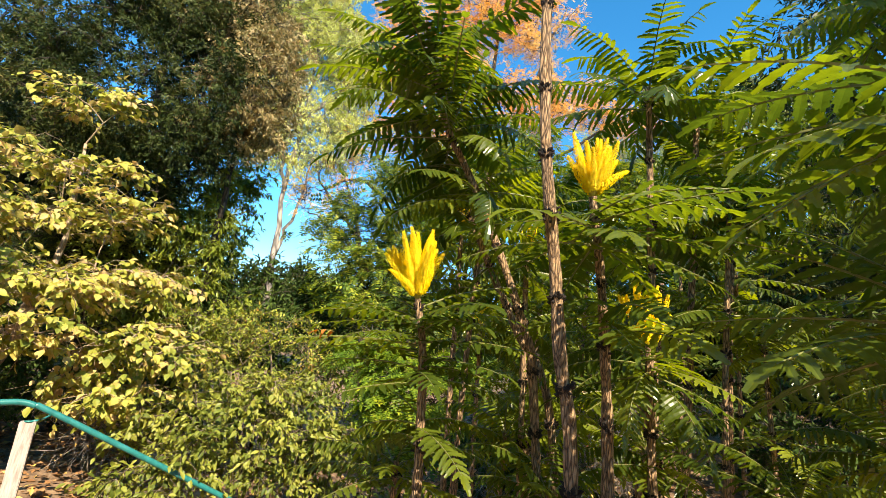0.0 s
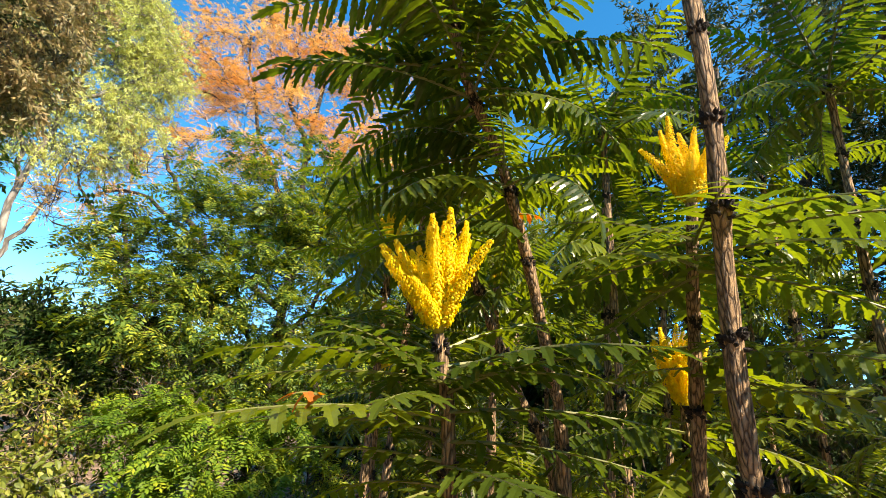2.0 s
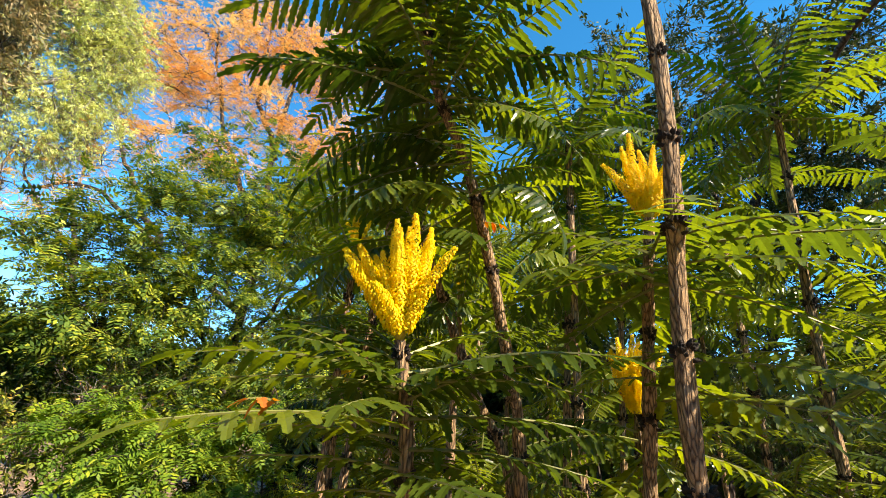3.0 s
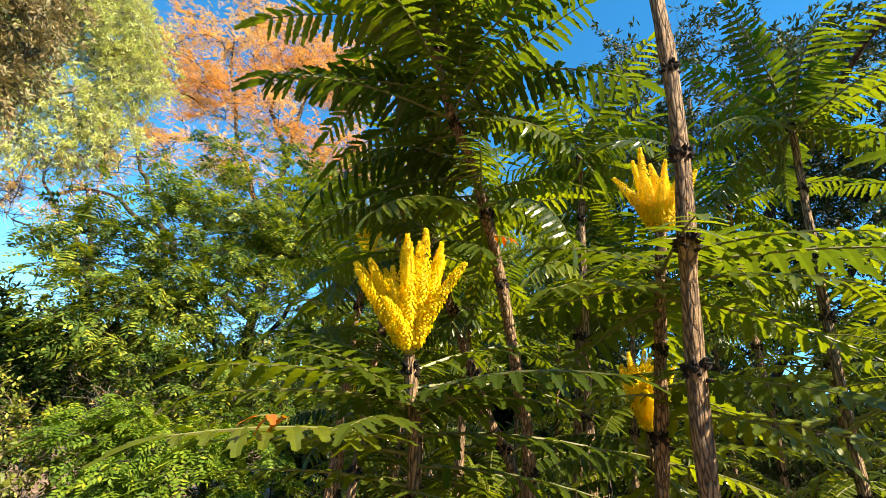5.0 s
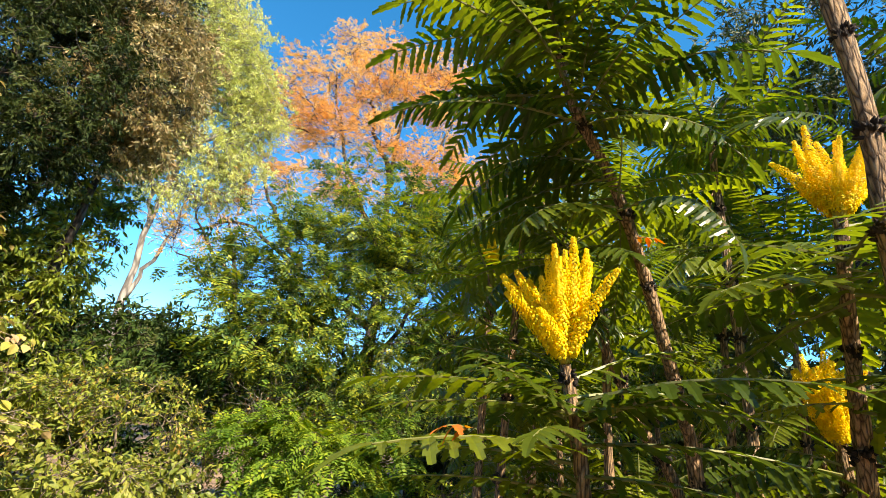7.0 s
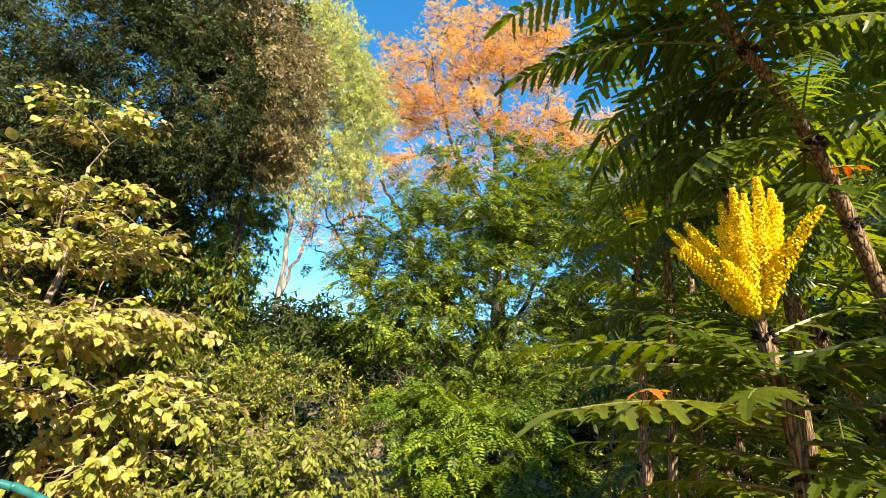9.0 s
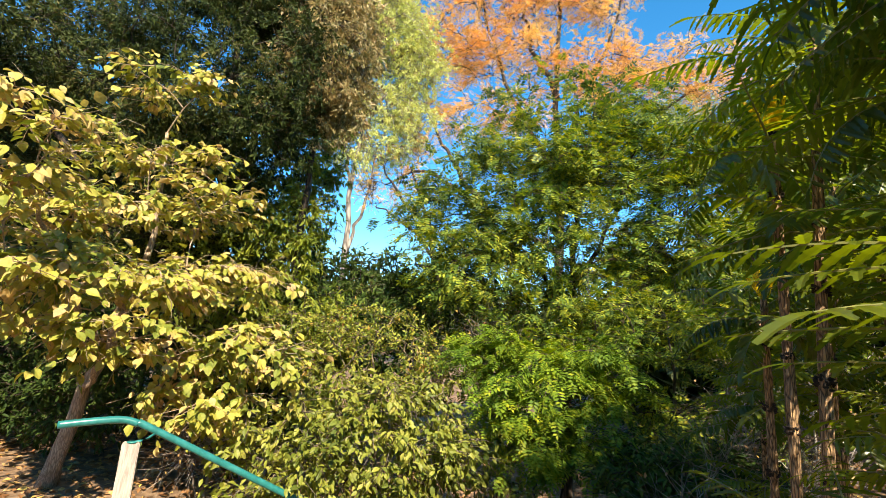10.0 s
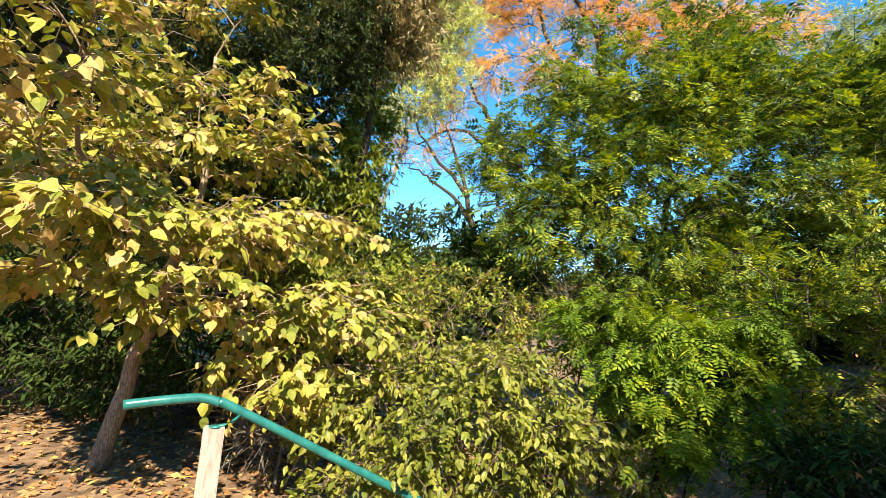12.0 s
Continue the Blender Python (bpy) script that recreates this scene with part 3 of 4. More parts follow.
for kind, z, az, el, roll, sc in [(3, 1.64, 165, 8, 10, 1.0), (3, 1.62, 212, 16, -8, 0.75), (4, 1.56, 200, 2, 0, 1.1), (3, 1.64, 300, 14, 14, 1.0), (4, 1.57, 330, 6, 0, 1.0), (4, 1.54, 150, 2, 0, 1.0), (3, 1.62, 205, 20, 14, 0.72), (3, 1.60, 308, 22, -18, 0.75), (3, 1.58, 228, 6, 8, 0.72), (4, 1.48, 285, 0, 10, 0.75), (4, 1.44, 214, -6, 0, 0.8)]:
    free_leaf(C, kind, (-0.01, 1.472, z), az, el, roll, sc)
for kind, z, az, el, roll, sc in [(3, 1.98, 172, 0, 0, 1.0), (4, 1.98, 305, 6, -8, 1.15), (3, 2.05, 335, 8, 0, 1.2), (4, 2.04, 5, 10, 0, 1.2), (3, 2.0, 280, 2, 0, 0.95)]:
    free_leaf(D, kind, (0.49, 1.28, z), az, el, roll, sc)
for z, az in [(1.66, 278), (1.73, 262)]:
    free_leaf(D, 3, (0.6, 1.41, z), az, 2, 30, 1.05)
mahonia("short mahonia with a yellow flower cluster in the shade",
        [(0.92, 1.72, -0.04), (0.84, 1.62, 1.0), (0.80, 1.584, 1.66)], 0.020, 0.013,
        [((0.80, 1.584, 1.60), 12, -22, 8, 0.9, (3, 4, 0))], [((0.80, 1.584, 1.64), 22, 1.05, (0, -4))], 15)
mahonia("slender mahonia with small yellow flowers in the shade",
        [(0.34, 2.85, -0.06), (0.30, 2.80, 1.0), (0.281, 2.763, 1.72)], 0.018, 0.011,
        [((0.28, 2.763, 1.68), 12, -15, 25, 0.9, ALL)], [((0.281, 2.763, 1.72), 7, 0.7, (0, 0))], 16)
mahonia("mahonia with broad spiny leaves leaning over the path",
        [(1.10, 0.72, 0.0), (1.02, 0.74, 0.9), (0.93, 0.72, 1.74)], 0.022, 0.013,
        [((0.93, 0.72, 1.74), 15, -20, 40, 0.95, FLAT)], [], 17, gap=0.34)
mahonia("tall mahonia with broad dark leaves overhead beside the path",
        [(1.12, 0.42, 0.02), (1.02, 0.48, 1.2), (0.84, 0.56, 2.06)], 0.024, 0.015,
        [((0.84, 0.56, 2.06), 20, -25, 22, 1.0, FLAT)], [], 18, gap=0.36)
mahonia("mahonia leaning behind the large flower cluster",
        [(0.62, 1.82, -0.05), (0.52, 1.78, 1.3), (0.36, 1.78, 1.66), (0.27, 1.78, 1.83), (0.21, 1.78, 1.95), (0.13, 1.78, 2.11)], 0.0155, 0.012,
        [((0.13, 1.78, 2.12), 13, -20, 45, 0.85, UP)], [], 21)
mahonia("mahonia with a small yellow flower cluster half hidden by leaves",
        [(0.16, 2.42, -0.05), (0.13, 2.35, 1.2), (0.10, 2.30, 2.2)], 0.016, 0.011,
        [((0.10, 2.30, 2.18), 12, -15, 30, 0.9, UP)], [((0.10, 2.30, 2.2), 8, 0.75, (4, 0))], 22)
mahonia("mahonia with a few yellow flower spikes among dark leaves",
        [(0.52, 2.12, -0.05), (0.46, 2.05, 1.0), (0.41, 1.99, 2.02)], 0.016, 0.011,
        [((0.41, 1.99, 2.0), 11, -15, 30, 0.85, ALL)], [((0.41, 1.99, 2.02), 7, 0.7, (0, 4))], 23)
mahonia("low mahonia with drooping green leaves",
        [(-0.02, 1.86, -0.08), (-0.05, 1.82, 0.6), (-0.06, 1.80, 1.12)], 0.016, 0.010,
        [((-0.06, 1.80, 1.12), 13, -10, 40, 0.85, ALL)], [], 19)
# the rest of the thicket: three plants, set out again and again
GENERIC = [
    mahonia("mahonia of the shaded thicket with glossy pinnate leaves", [(1.62, 1.25, 0.0), (1.60, 1.22, 1.0), (1.66, 1.20, 1.95)], 0.017, 0.011,
            [((1.66, 1.20, 1.95), 17, -18, 60, 1.0, ALL), ((1.62, 1.21, 1.5), 7, -20, 10, 0.85, FLAT)], [], 31),
    mahonia("mahonia of the shaded thicket with glossy pinnate leaves", [(1.45, 2.20, 0.0), (1.40, 2.16, 1.2), (1.42, 2.12, 2.45)], 0.018, 0.011,
            [((1.42, 2.12, 2.45), 18, -15, 65, 1.05, UP), ((1.41, 2.13, 1.9), 10, -15, 20, 0.95, ALL)], [], 32),
    mahonia("mahonia of the shaded thicket with glossy pinnate leaves", [(0.72, 2.25, 0.0), (0.70, 2.22, 0.7), (0.68, 2.20, 1.4)], 0.015, 0.010,
            [((0.68, 2.20, 1.4), 17, -18, 50, 0.95, ALL), ((0.69, 2.21, 0.9), 7, -20, 10, 0.85, FLAT)], [], 33),
]
SPOTS = [
    (0, 2.25, 1.75, 40, 1.1), (2, 1.3, 1.55, 200, 0.85), (0, 1.25, 2.85, 80, 1.05), (1, 2.0, 3.1, 10, 1.1), (2, 0.85, 3.3, 300, 1.2),
    (1, 3.0, 2.6, 220, 1.05), (0, 2.6, 3.9, 250, 1.3), (2, 1.6, 3.7, 100, 1.3), (1, 0.95, 4.1, 330, 0.9), (2, 1.15, 1.15, 75, 0.75),
    (2, 2.4, 2.5, 15, 1.2), (2, 0.75, 0.95, 120, 0.6), (0, 0.55, 2.45, 190, 0.95), (1, 3.9, 3.6, 75, 1.2), (1, 0.22, 2.35, 20, 1.05),
    (1, 1.35, 4.9, 200, 1.4), (1, 2.1, 4.6, 80, 1.45), (0, 1.05, 4.45, 120, 1.5), (1, 2.7, 5.3, 160, 1.4), (1, 0.62, 3.1, 95, 1.15),
    (1, 1.25, 3.9, 10, 1.3), (2, 0.5, 1.65, 15, 0.8), (1, 1.05, 1.95, 260, 1.2),
    (1, 1.9, 1.5, 310, 1.3), (1, 2.5, 2.1, 180, 1.35), (1, 1.4, 2.6, 65, 1.3),
    (0, 1.75, 2.3, 210, 0.9), (2, 0.35, 2.1, 70, 0.9), (2, 1.0, 2.0, 350, 0.9), (0, 1.35, 0.95, 280, 0.85), (2, 1.7, 1.7, 25, 1.0),
    # the plant at (3.2, 0.4) is out of view, added to shade the low thicket
    (2, 2.9, 1.6, 85, 1.25), (0, 4.4, 1.9, 15, 1.4), (1, 3.2, 0.4, 200, 1.4), (1, 3.4, 1.4, 100, 1.4),
]
for k, x, y, turn, sc in SPOTS:
    m = Matrix.Translation((x, y, ground_height(x, y))) @ Matrix.Rotation(radians(turn), 4, "Z")
    c = copy_thing(GENERIC[k], m)
    c.scale = (sc, sc, sc)

# a withered leaf on the flowering mahonia
OLD = mahonia_leaf("withered_leaf", 3, 0.09, 0.4, 0.2, 0.05, 0.022, M_OLD_LEAF, 9)
child("withered_leaf", OLD, B, "yellowed leaf stalk", m=Matrix.Translation(Vector((0.17, 1.50, 2.04)) - B.location) @ leaf_pose(330, 5, 0, 0.5))
child("withered_leaf", OLD, C, "withered orange leaf", m=Matrix.Translation(Vector((-0.26, 1.33, 1.575)) - C.location) @ leaf_pose(200, 8, 20, 0.6))

# ---- shrubs and trees ----
LEAF, BROAD, SMALL = template_leaf(0.54, 0.14, 0.25), template_leaf(0.74, 0.16, 0.3), template_small(0.5)
PINNATE, TUFT, FEATHER = template_pinnate(4, 0.42, 0.19), template_tuft(7), template_feather(14)
LONG = template_leaf(0.34, 0.12, 0.25)

woody_plant("autumn_shrub", "tall layered shrub with yellowing ovate leaves and a leaning trunk", "shrub", (-5.13, 5.04, -0.24),
            [[(-5.13, 5.04, -0.26), (-5.03, 5.14, 0.49), (-4.95, 5.25, 1.3), (-4.84, 5.40, 2.31), (-4.8, 5.3, 3.6)],
             [(-5.05, 5.12, 0.4), (-4.75, 5.0, 1.2), (-4.4, 4.8, 1.6)], [(-4.98, 5.2, 1.0), (-4.9, 4.5, 1.9), (-4.5, 3.7, 2.5)]],
            [((-4.75, 4.95, 2.5), (1.1, 0.7, 0.16)), ((-4.7, 5.0, 3.3), (0.9, 0.6, 0.14)), ((-4.3, 4.6, 1.8), (0.9, 0.7, 0.16)), ((-4.1, 4.4, 1.35), (0.6, 0.5, 0.15)),
             ((-5.7, 4.6, 2.4), (0.7, 0.5, 0.4)), ((-4.3, 3.3, 2.65), (0.5, 0.5, 0.35)), ((-4.25, 3.2, 1.85), (0.4, 0.4, 0.25)), ((-3.45, 5.1, 1.25), (0.65, 0.5, 0.22)), ((-3.5, 4.9, 0.75), (0.5, 0.4, 0.18)),
             ((-3.65, 5.25, 1.95), (0.6, 0.5, 0.15)), ((-4.1, 5.2, 2.75), (0.6, 0.5, 0.14)), ((-4.7, 5.1, 4.15), (0.6, 0.4, 0.15)), ((-4.7, 4.0, 1.75), (0.6, 0.5, 0.4))],
            BROAD, M_YELLOW_LEAF, M_TAN_BARK, 41, clumps=240, per_clump=40, leaf=0.085, twig=0.42, trunk_r=0.07, flat=0.88, droop=0.45, face=0.25)
woody_plant("lime_shrub", "low rounded shrub with lime-green leaves below the handrail", "shrub", (-2.3, 5.6, -0.26),
            [[(-2.3, 5.6, -0.28), (-2.4, 5.5, 0.1), (-2.6, 5.3, 0.5)], [(-2.28, 5.62, -0.28), (-1.9, 5.6, 0.1), (-1.6, 5.6, 0.4)]],
            [((-2.65, 5.2, 0.35), (0.75, 0.5, 0.5)), ((-1.75, 5.5, 0.3), (0.75, 0.45, 0.5)), ((-2.2, 5.7, 0.75), (0.8, 0.5, 0.35)), ((-2.75, 4.75, -0.05), (0.5, 0.35, 0.15)), ((-1.05, 5.75, 0.1), (0.6, 0.4, 0.5))],
            LEAF, M_LIME_LEAF, M_BARK, 42, clumps=190, per_clump=48, leaf=0.074, twig=0.34, trunk_r=0.025, flat=0.3, droop=0.45, face=0.2, shell=0.25)
woody_plant("mixed_shrub", "shrub of small olive and reddish leaves", "shrub", (-2.3, 6.7, -0.26),
            [[(-2.3, 6.7, -0.28), (-2.3, 6.6, 0.6), (-2.5, 6.6, 1.4)], [(-2.28, 6.72, -0.28), (-1.8, 6.6, 0.8)]],
            [((-2.3, 6.5, 1.1), (1.0, 0.6, 0.7)), ((-3.1, 6.4, 1.1), (0.7, 0.6, 0.7)), ((-1.5, 6.5, 0.8), (0.6, 0.5, 0.6))],
            SMALL, M_MIXED_LEAF, M_BARK, 43, clumps=170, per_clump=60, leaf=0.055, twig=0.25, trunk_r=0.025, flat=0.3, droop=0.3)
woody_plant("feathery_shrub", "bright green shrub with arching compound leaves", "shrub", (-0.3, 6.3, -0.26),
            [[(-0.3, 6.3, -0.28), (-0.35, 6.2, 0.6), (-0.2, 6.1, 1.2)], [(-0.28, 6.32, -0.28), (0.1, 6.2, 0.7), (0.4, 6.1, 1.3)], [(-0.76, 6.65, -0.28), (-0.77, 6.65, 0.4), (-0.7, 6.4, 1.0)]],
            [((-0.35, 6.0, 0.95), (0.75, 0.4, 0.35)), ((0.2, 6.1, 1.35), (0.7, 0.4, 0.3)), ((-0.9, 6.3, 1.3), (0.5, 0.4, 0.3)), ((-0.1, 5.9, 0.5), (0.6, 0.3, 0.3))],
            PINNATE, M_BRIGHT_GREEN, M_DARK_BARK, 44, clumps=110, per_clump=30, leaf=0.15, twig=0.32, trunk_r=0.022, flat=0.92, droop=0.5, shell=0.3)
woody_plant("shade_shrub", "dark green shrub in the shade with bare stems", "shrub", (1.3, 6.9, -0.2),
            [[(1.3, 6.9, -0.22), (1.3, 6.8, 0.8), (1.2, 6.7, 1.8)], [(1.35, 6.9, -0.22), (1.7, 6.8, 0.7), (2.0, 6.7, 1.6)], [(0.9, 6.8, -0.22), (0.8, 6.7, 0.7), (0.6, 6.6, 1.5)]],
            [((0.9, 6.6, 1.8), (0.8, 0.5, 0.5)), ((1.9, 6.7, 1.7), (0.9, 0.6, 0.7)), ((1.4, 6.3, 0.6), (0.9, 0.4, 0.5)), ((2.8, 7.0, 1.6), (0.8, 0.6, 0.9))],
            PINNATE, M_TREE_GREEN, M_DARK_BARK, 45, clumps=130, per_clump=22, leaf=0.15, twig=0.32, trunk_r=0.03, flat=0.6, droop=0.35)
for x, y, z, r, seed in [(-0.95, 7.5, 1.4, 0.55, 91), (1.7, 5.5, 0.3, 0.7, 92), (1.0, 4.6, 0.2, 0.6, 93), (2.5, 6.4, 1.2, 0.8, 94), (2.0, 6.0, 0.7, 0.7, 95), (-3.75, 5.5, 0.25, 0.45, 96)]:
    woody_plant("bare_shrub", "leafless shrub of pale dry twigs", "shrub", (x, y, 0),
                [[(x, y, 0), (x + 0.05, y, z * 0.6), (x, y, z)], [(x + 0.06, y, 0), (x + 0.3, y, z * 0.5), (x + 0.35, y, z)], [(x - 0.05, y, 0), (x - 0.25, y, z * 0.6), (x - 0.35, y, z)]],
                [((x, y, z), (r, r * 0.7, r * 0.8))], SMALL, M_DRY, M_PALE_BARK, seed, clumps=70, per_clump=5, leaf=0.05, twig=0.45, trunk_r=0.014, flat=0.0, droop=-0.2, group="bare shrubs", twig_r=0.0035)
woody_plant("green_tree", "bushy green tree with compound leaves turning yellow", "tree", (0.3, 8.3, -0.26),
            [[(0.3, 8.3, -0.3), (0.2, 8.2, 1.5), (0.3, 8.2, 3.2), (0.2, 8.3, 5.0)], [(0.25, 8.25, 1.0), (1.2, 8.1, 2.5), (2.2, 8.0, 4.0)], [(0.25, 8.25, 0.8), (-0.6, 8.0, 2.0), (-1.2, 7.8, 3.0)], [(0.2, 8.2, 1.8), (-0.5, 8.1, 3.2), (-0.9, 8.0, 4.6)], [(0.3, 8.2, 2.4), (1.0, 8.2, 3.8), (1.3, 8.2, 5.2)]],
            [((0.1, 7.9, 3.1), (1.6, 0.9, 1.2)), ((0.0, 8.1, 4.5), (1.2, 0.8, 0.75)), ((2.4, 7.9, 3.3), (1.3, 0.9, 1.4)), ((-1.2, 7.7, 2.7), (0.8, 0.7, 0.7)), ((-1.4, 8.0, 3.6), (0.7, 0.6, 0.6)), ((1.4, 8.2, 4.6), (1.1, 0.8, 0.75)),
             ((-0.5, 8.1, 5.4), (0.35, 0.35, 0.35)), ((0.4, 8.0, 5.4), (0.35, 0.35, 0.35)), ((1.3, 8.3, 5.6), (0.4, 0.4, 0.35)), ((-2.0, 8.0, 3.5), (0.35, 0.35, 0.4)), ((2.8, 8.0, 4.9), (0.5, 0.5, 0.35)), ((-1.2, 8.0, 4.6), (0.35, 0.35, 0.4)), ((0.4, 7.6, 1.9), (1.4, 0.5, 0.35)), ((2.6, 7.6, 1.8), (1.0, 0.5, 0.4))],
            PINNATE, M_TREE_GREEN, M_DARK_BARK, 46, clumps=430, per_clump=30, leaf=0.2, twig=0.72, trunk_r=0.07, flat=0.85, droop=0.3, shell=0.2)
woody_plant("evergreen_shrub", "dark evergreen shrub below the gap of sky", "shrub", (-3.3, 8.8, -0.26),
            [[(-3.3, 8.8, -0.3), (-3.2, 8.7, 0.8), (-3.1, 8.7, 2.0)], [(-3.3, 8.8, -0.3), (-3.9, 8.4, 1.2), (-4.1, 8.2, 2.2)]],
            [((-3.1, 8.4, 1.9), (1.3, 0.7, 1.05)), ((-3.9, 7.7, 1.7), (0.8, 0.6, 0.9)), ((-1.9, 8.3, 2.1), (0.8, 0.6, 0.9)), ((-2.6, 7.6, 1.2), (1.0, 0.5, 0.8))],
            LONG, M_DEEP_GREEN, M_DARK_BARK, 47, clumps=260, per_clump=46, leaf=0.11, twig=0.32, trunk_r=0.04, flat=0.3, droop=0.25)
for x, y, z, r, seed in [(-6.2, 7.2, 1.1, 1.3, 71), (-8.6, 7.4, 1.5, 1.6, 72), (-5.0, 7.6, 1.3, 1.1, 73), (5.4, 6.4, 1.5, 1.6, 75), (6.4, 3.2, 1.5, 1.6, 76), (0.9, 5.4, 0.35, 0.7, 78), (4.2, 4.9, 1.3, 1.3, 79), (-8.0, 5.6, 1.0, 1.0, 80), (-6.3, 6.1, 0.9, 1.1, 81), (-4.2, 6.6, 0.6, 0.8, 82)]:
    woody_plant("understory_shrub", "dark green shrub filling the shade between the trees", "shrub", (x, y, ground_height(x, y)),
                [[(x, y, ground_height(x, y) - 0.03), (x + 0.1, y, z * 0.6), (x, y, z * 1.2)], [(x + 0.05, y, ground_height(x, y) - 0.03), (x + 0.5, y, z * 0.7), (x + 0.6 * r, y, z * 1.1)]],
                [((x, y, z), (r, r * 0.6, z * 0.9)), ((x + 0.4, y - 0.2, z * 0.5), (r, r * 0.5, z * 0.5))],
                LONG, M_DEEP_GREEN, M_DARK_BARK, seed, clumps=150, per_clump=56, leaf=0.085, twig=0.35, trunk_r=0.03, flat=0.3, droop=0.3, group="understory")
woody_plant("climber_column", "bright green climber over a slender trunk", "shrub", (-4.75, 8.9, -0.26),
            [[(-4.75, 8.9, -0.3), (-4.8, 8.9, 1.5), (-4.75, 8.9, 3.2), (-4.8, 8.9, 4.8)]],
            [((-4.55, 8.0, 2.4), (0.7, 0.5, 0.9)), ((-4.3, 8.2, 3.6), (0.6, 0.4, 1.0)), ((-4.1, 8.2, 4.7), (0.45, 0.4, 0.7)), ((-4.9, 7.9, 3.8), (0.6, 0.4, 0.9)), ((-5.5, 7.8, 3.3), (0.7, 0.5, 1.0)), ((-3.85, 7.05, 3.2), (0.22, 0.22, 0.9)), ((-4.7, 7.4, 1.7), (0.8, 0.5, 0.7)), ((-5.4, 7.6, 2.3), (0.8, 0.6, 1.0)), ((-3.6, 7.3, 1.4), (0.7, 0.5, 0.7))],
            LONG, M_IVY, M_DARK_BARK, 48, clumps=470, per_clump=50, leaf=0.10, twig=0.28, trunk_r=0.06, flat=0.2, droop=0.4)
woody_plant("climbing_vine", "leafy green vine round the foot of a dark tree", "shrub", (-4.9, 6.5, -0.2),
            [[(-4.9, 6.5, -0.3), (-5.0, 6.6, 1.4), (-4.9, 6.6, 2.8)], [(-4.9, 6.5, 0.6), (-4.4, 6.6, 1.8), (-4.1, 6.8, 2.8)]],
            [((-4.5, 6.7, 2.7), (0.45, 0.35, 0.8)), ((-5.3, 6.4, 2.6), (0.7, 0.4, 0.6)), ((-4.0, 7.0, 2.6), (0.3, 0.3, 0.9)), ((-4.6, 6.6, 1.7), (0.7, 0.4, 0.5))],
            LONG, M_IVY, M_DARK_BARK, 58, clumps=210, per_clump=44, leaf=0.09, twig=0.26, trunk_r=0.03, flat=0.2, droop=0.45)
# branch to (-7.4, 4.4, 4.6) and its lobe: out of view, added to shade the understory
woody_plant("dark_tree", "tall dark evergreen tree with dense small leaves", "tree", (-5.6, 7.1, -0.26),
            [[(-5.6, 7.1, -0.3), (-5.4, 6.9, 2.2), (-5.2, 6.7, 4.6), (-5.0, 6.6, 7.0)], [(-5.4, 6.9, 1.8), (-4.6, 6.5, 3.4), (-4.1, 6.3, 5.2)], [(-5.4, 6.9, 1.8), (-6.4, 6.6, 3.4), (-7.0, 6.3, 5.0)], [(-5.4, 6.9, 2.0), (-6.6, 5.6, 3.6), (-7.4, 4.4, 4.6)]],
            [((-4.3, 6.2, 4.9), (0.85, 0.75, 1.5)), ((-5.6, 6.4, 5.3), (1.25, 0.95, 1.9)), ((-7.2, 6.3, 4.6), (1.3, 1.0, 2.1)), ((-5.0, 6.3, 3.3), (0.7, 0.6, 0.8)), ((-6.2, 6.3, 3.2), (1.1, 0.7, 1.0)), ((-4.8, 6.4, 6.9), (1.4, 0.9, 1.0)), ((-7.4, 4.3, 4.6), (1.3, 1.0, 0.9))],
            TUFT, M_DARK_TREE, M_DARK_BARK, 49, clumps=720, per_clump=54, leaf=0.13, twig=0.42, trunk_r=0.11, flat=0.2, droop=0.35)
woody_plant("brown_tree", "tree with drooping olive-brown foliage and bare twigs", "tree", (-3.95, 7.4, -0.26),
            [[(-3.95, 7.4, -0.3), (-3.85, 7.1, 2.2), (-3.7, 6.9, 4.2), (-3.6, 6.7, 6.2)]],
            [((-3.5, 6.7, 5.6), (0.62, 0.6, 1.2)), ((-3.85, 6.7, 4.6), (0.4, 0.4, 0.4)), ((-4.2, 6.7, 6.9), (0.85, 0.65, 0.65))],
            TUFT, M_BROWN_TREE, M_DARK_BARK, 50, clumps=210, per_clump=30, leaf=0.15, twig=0.4, trunk_r=0.07, flat=0.1, droop=0.6)
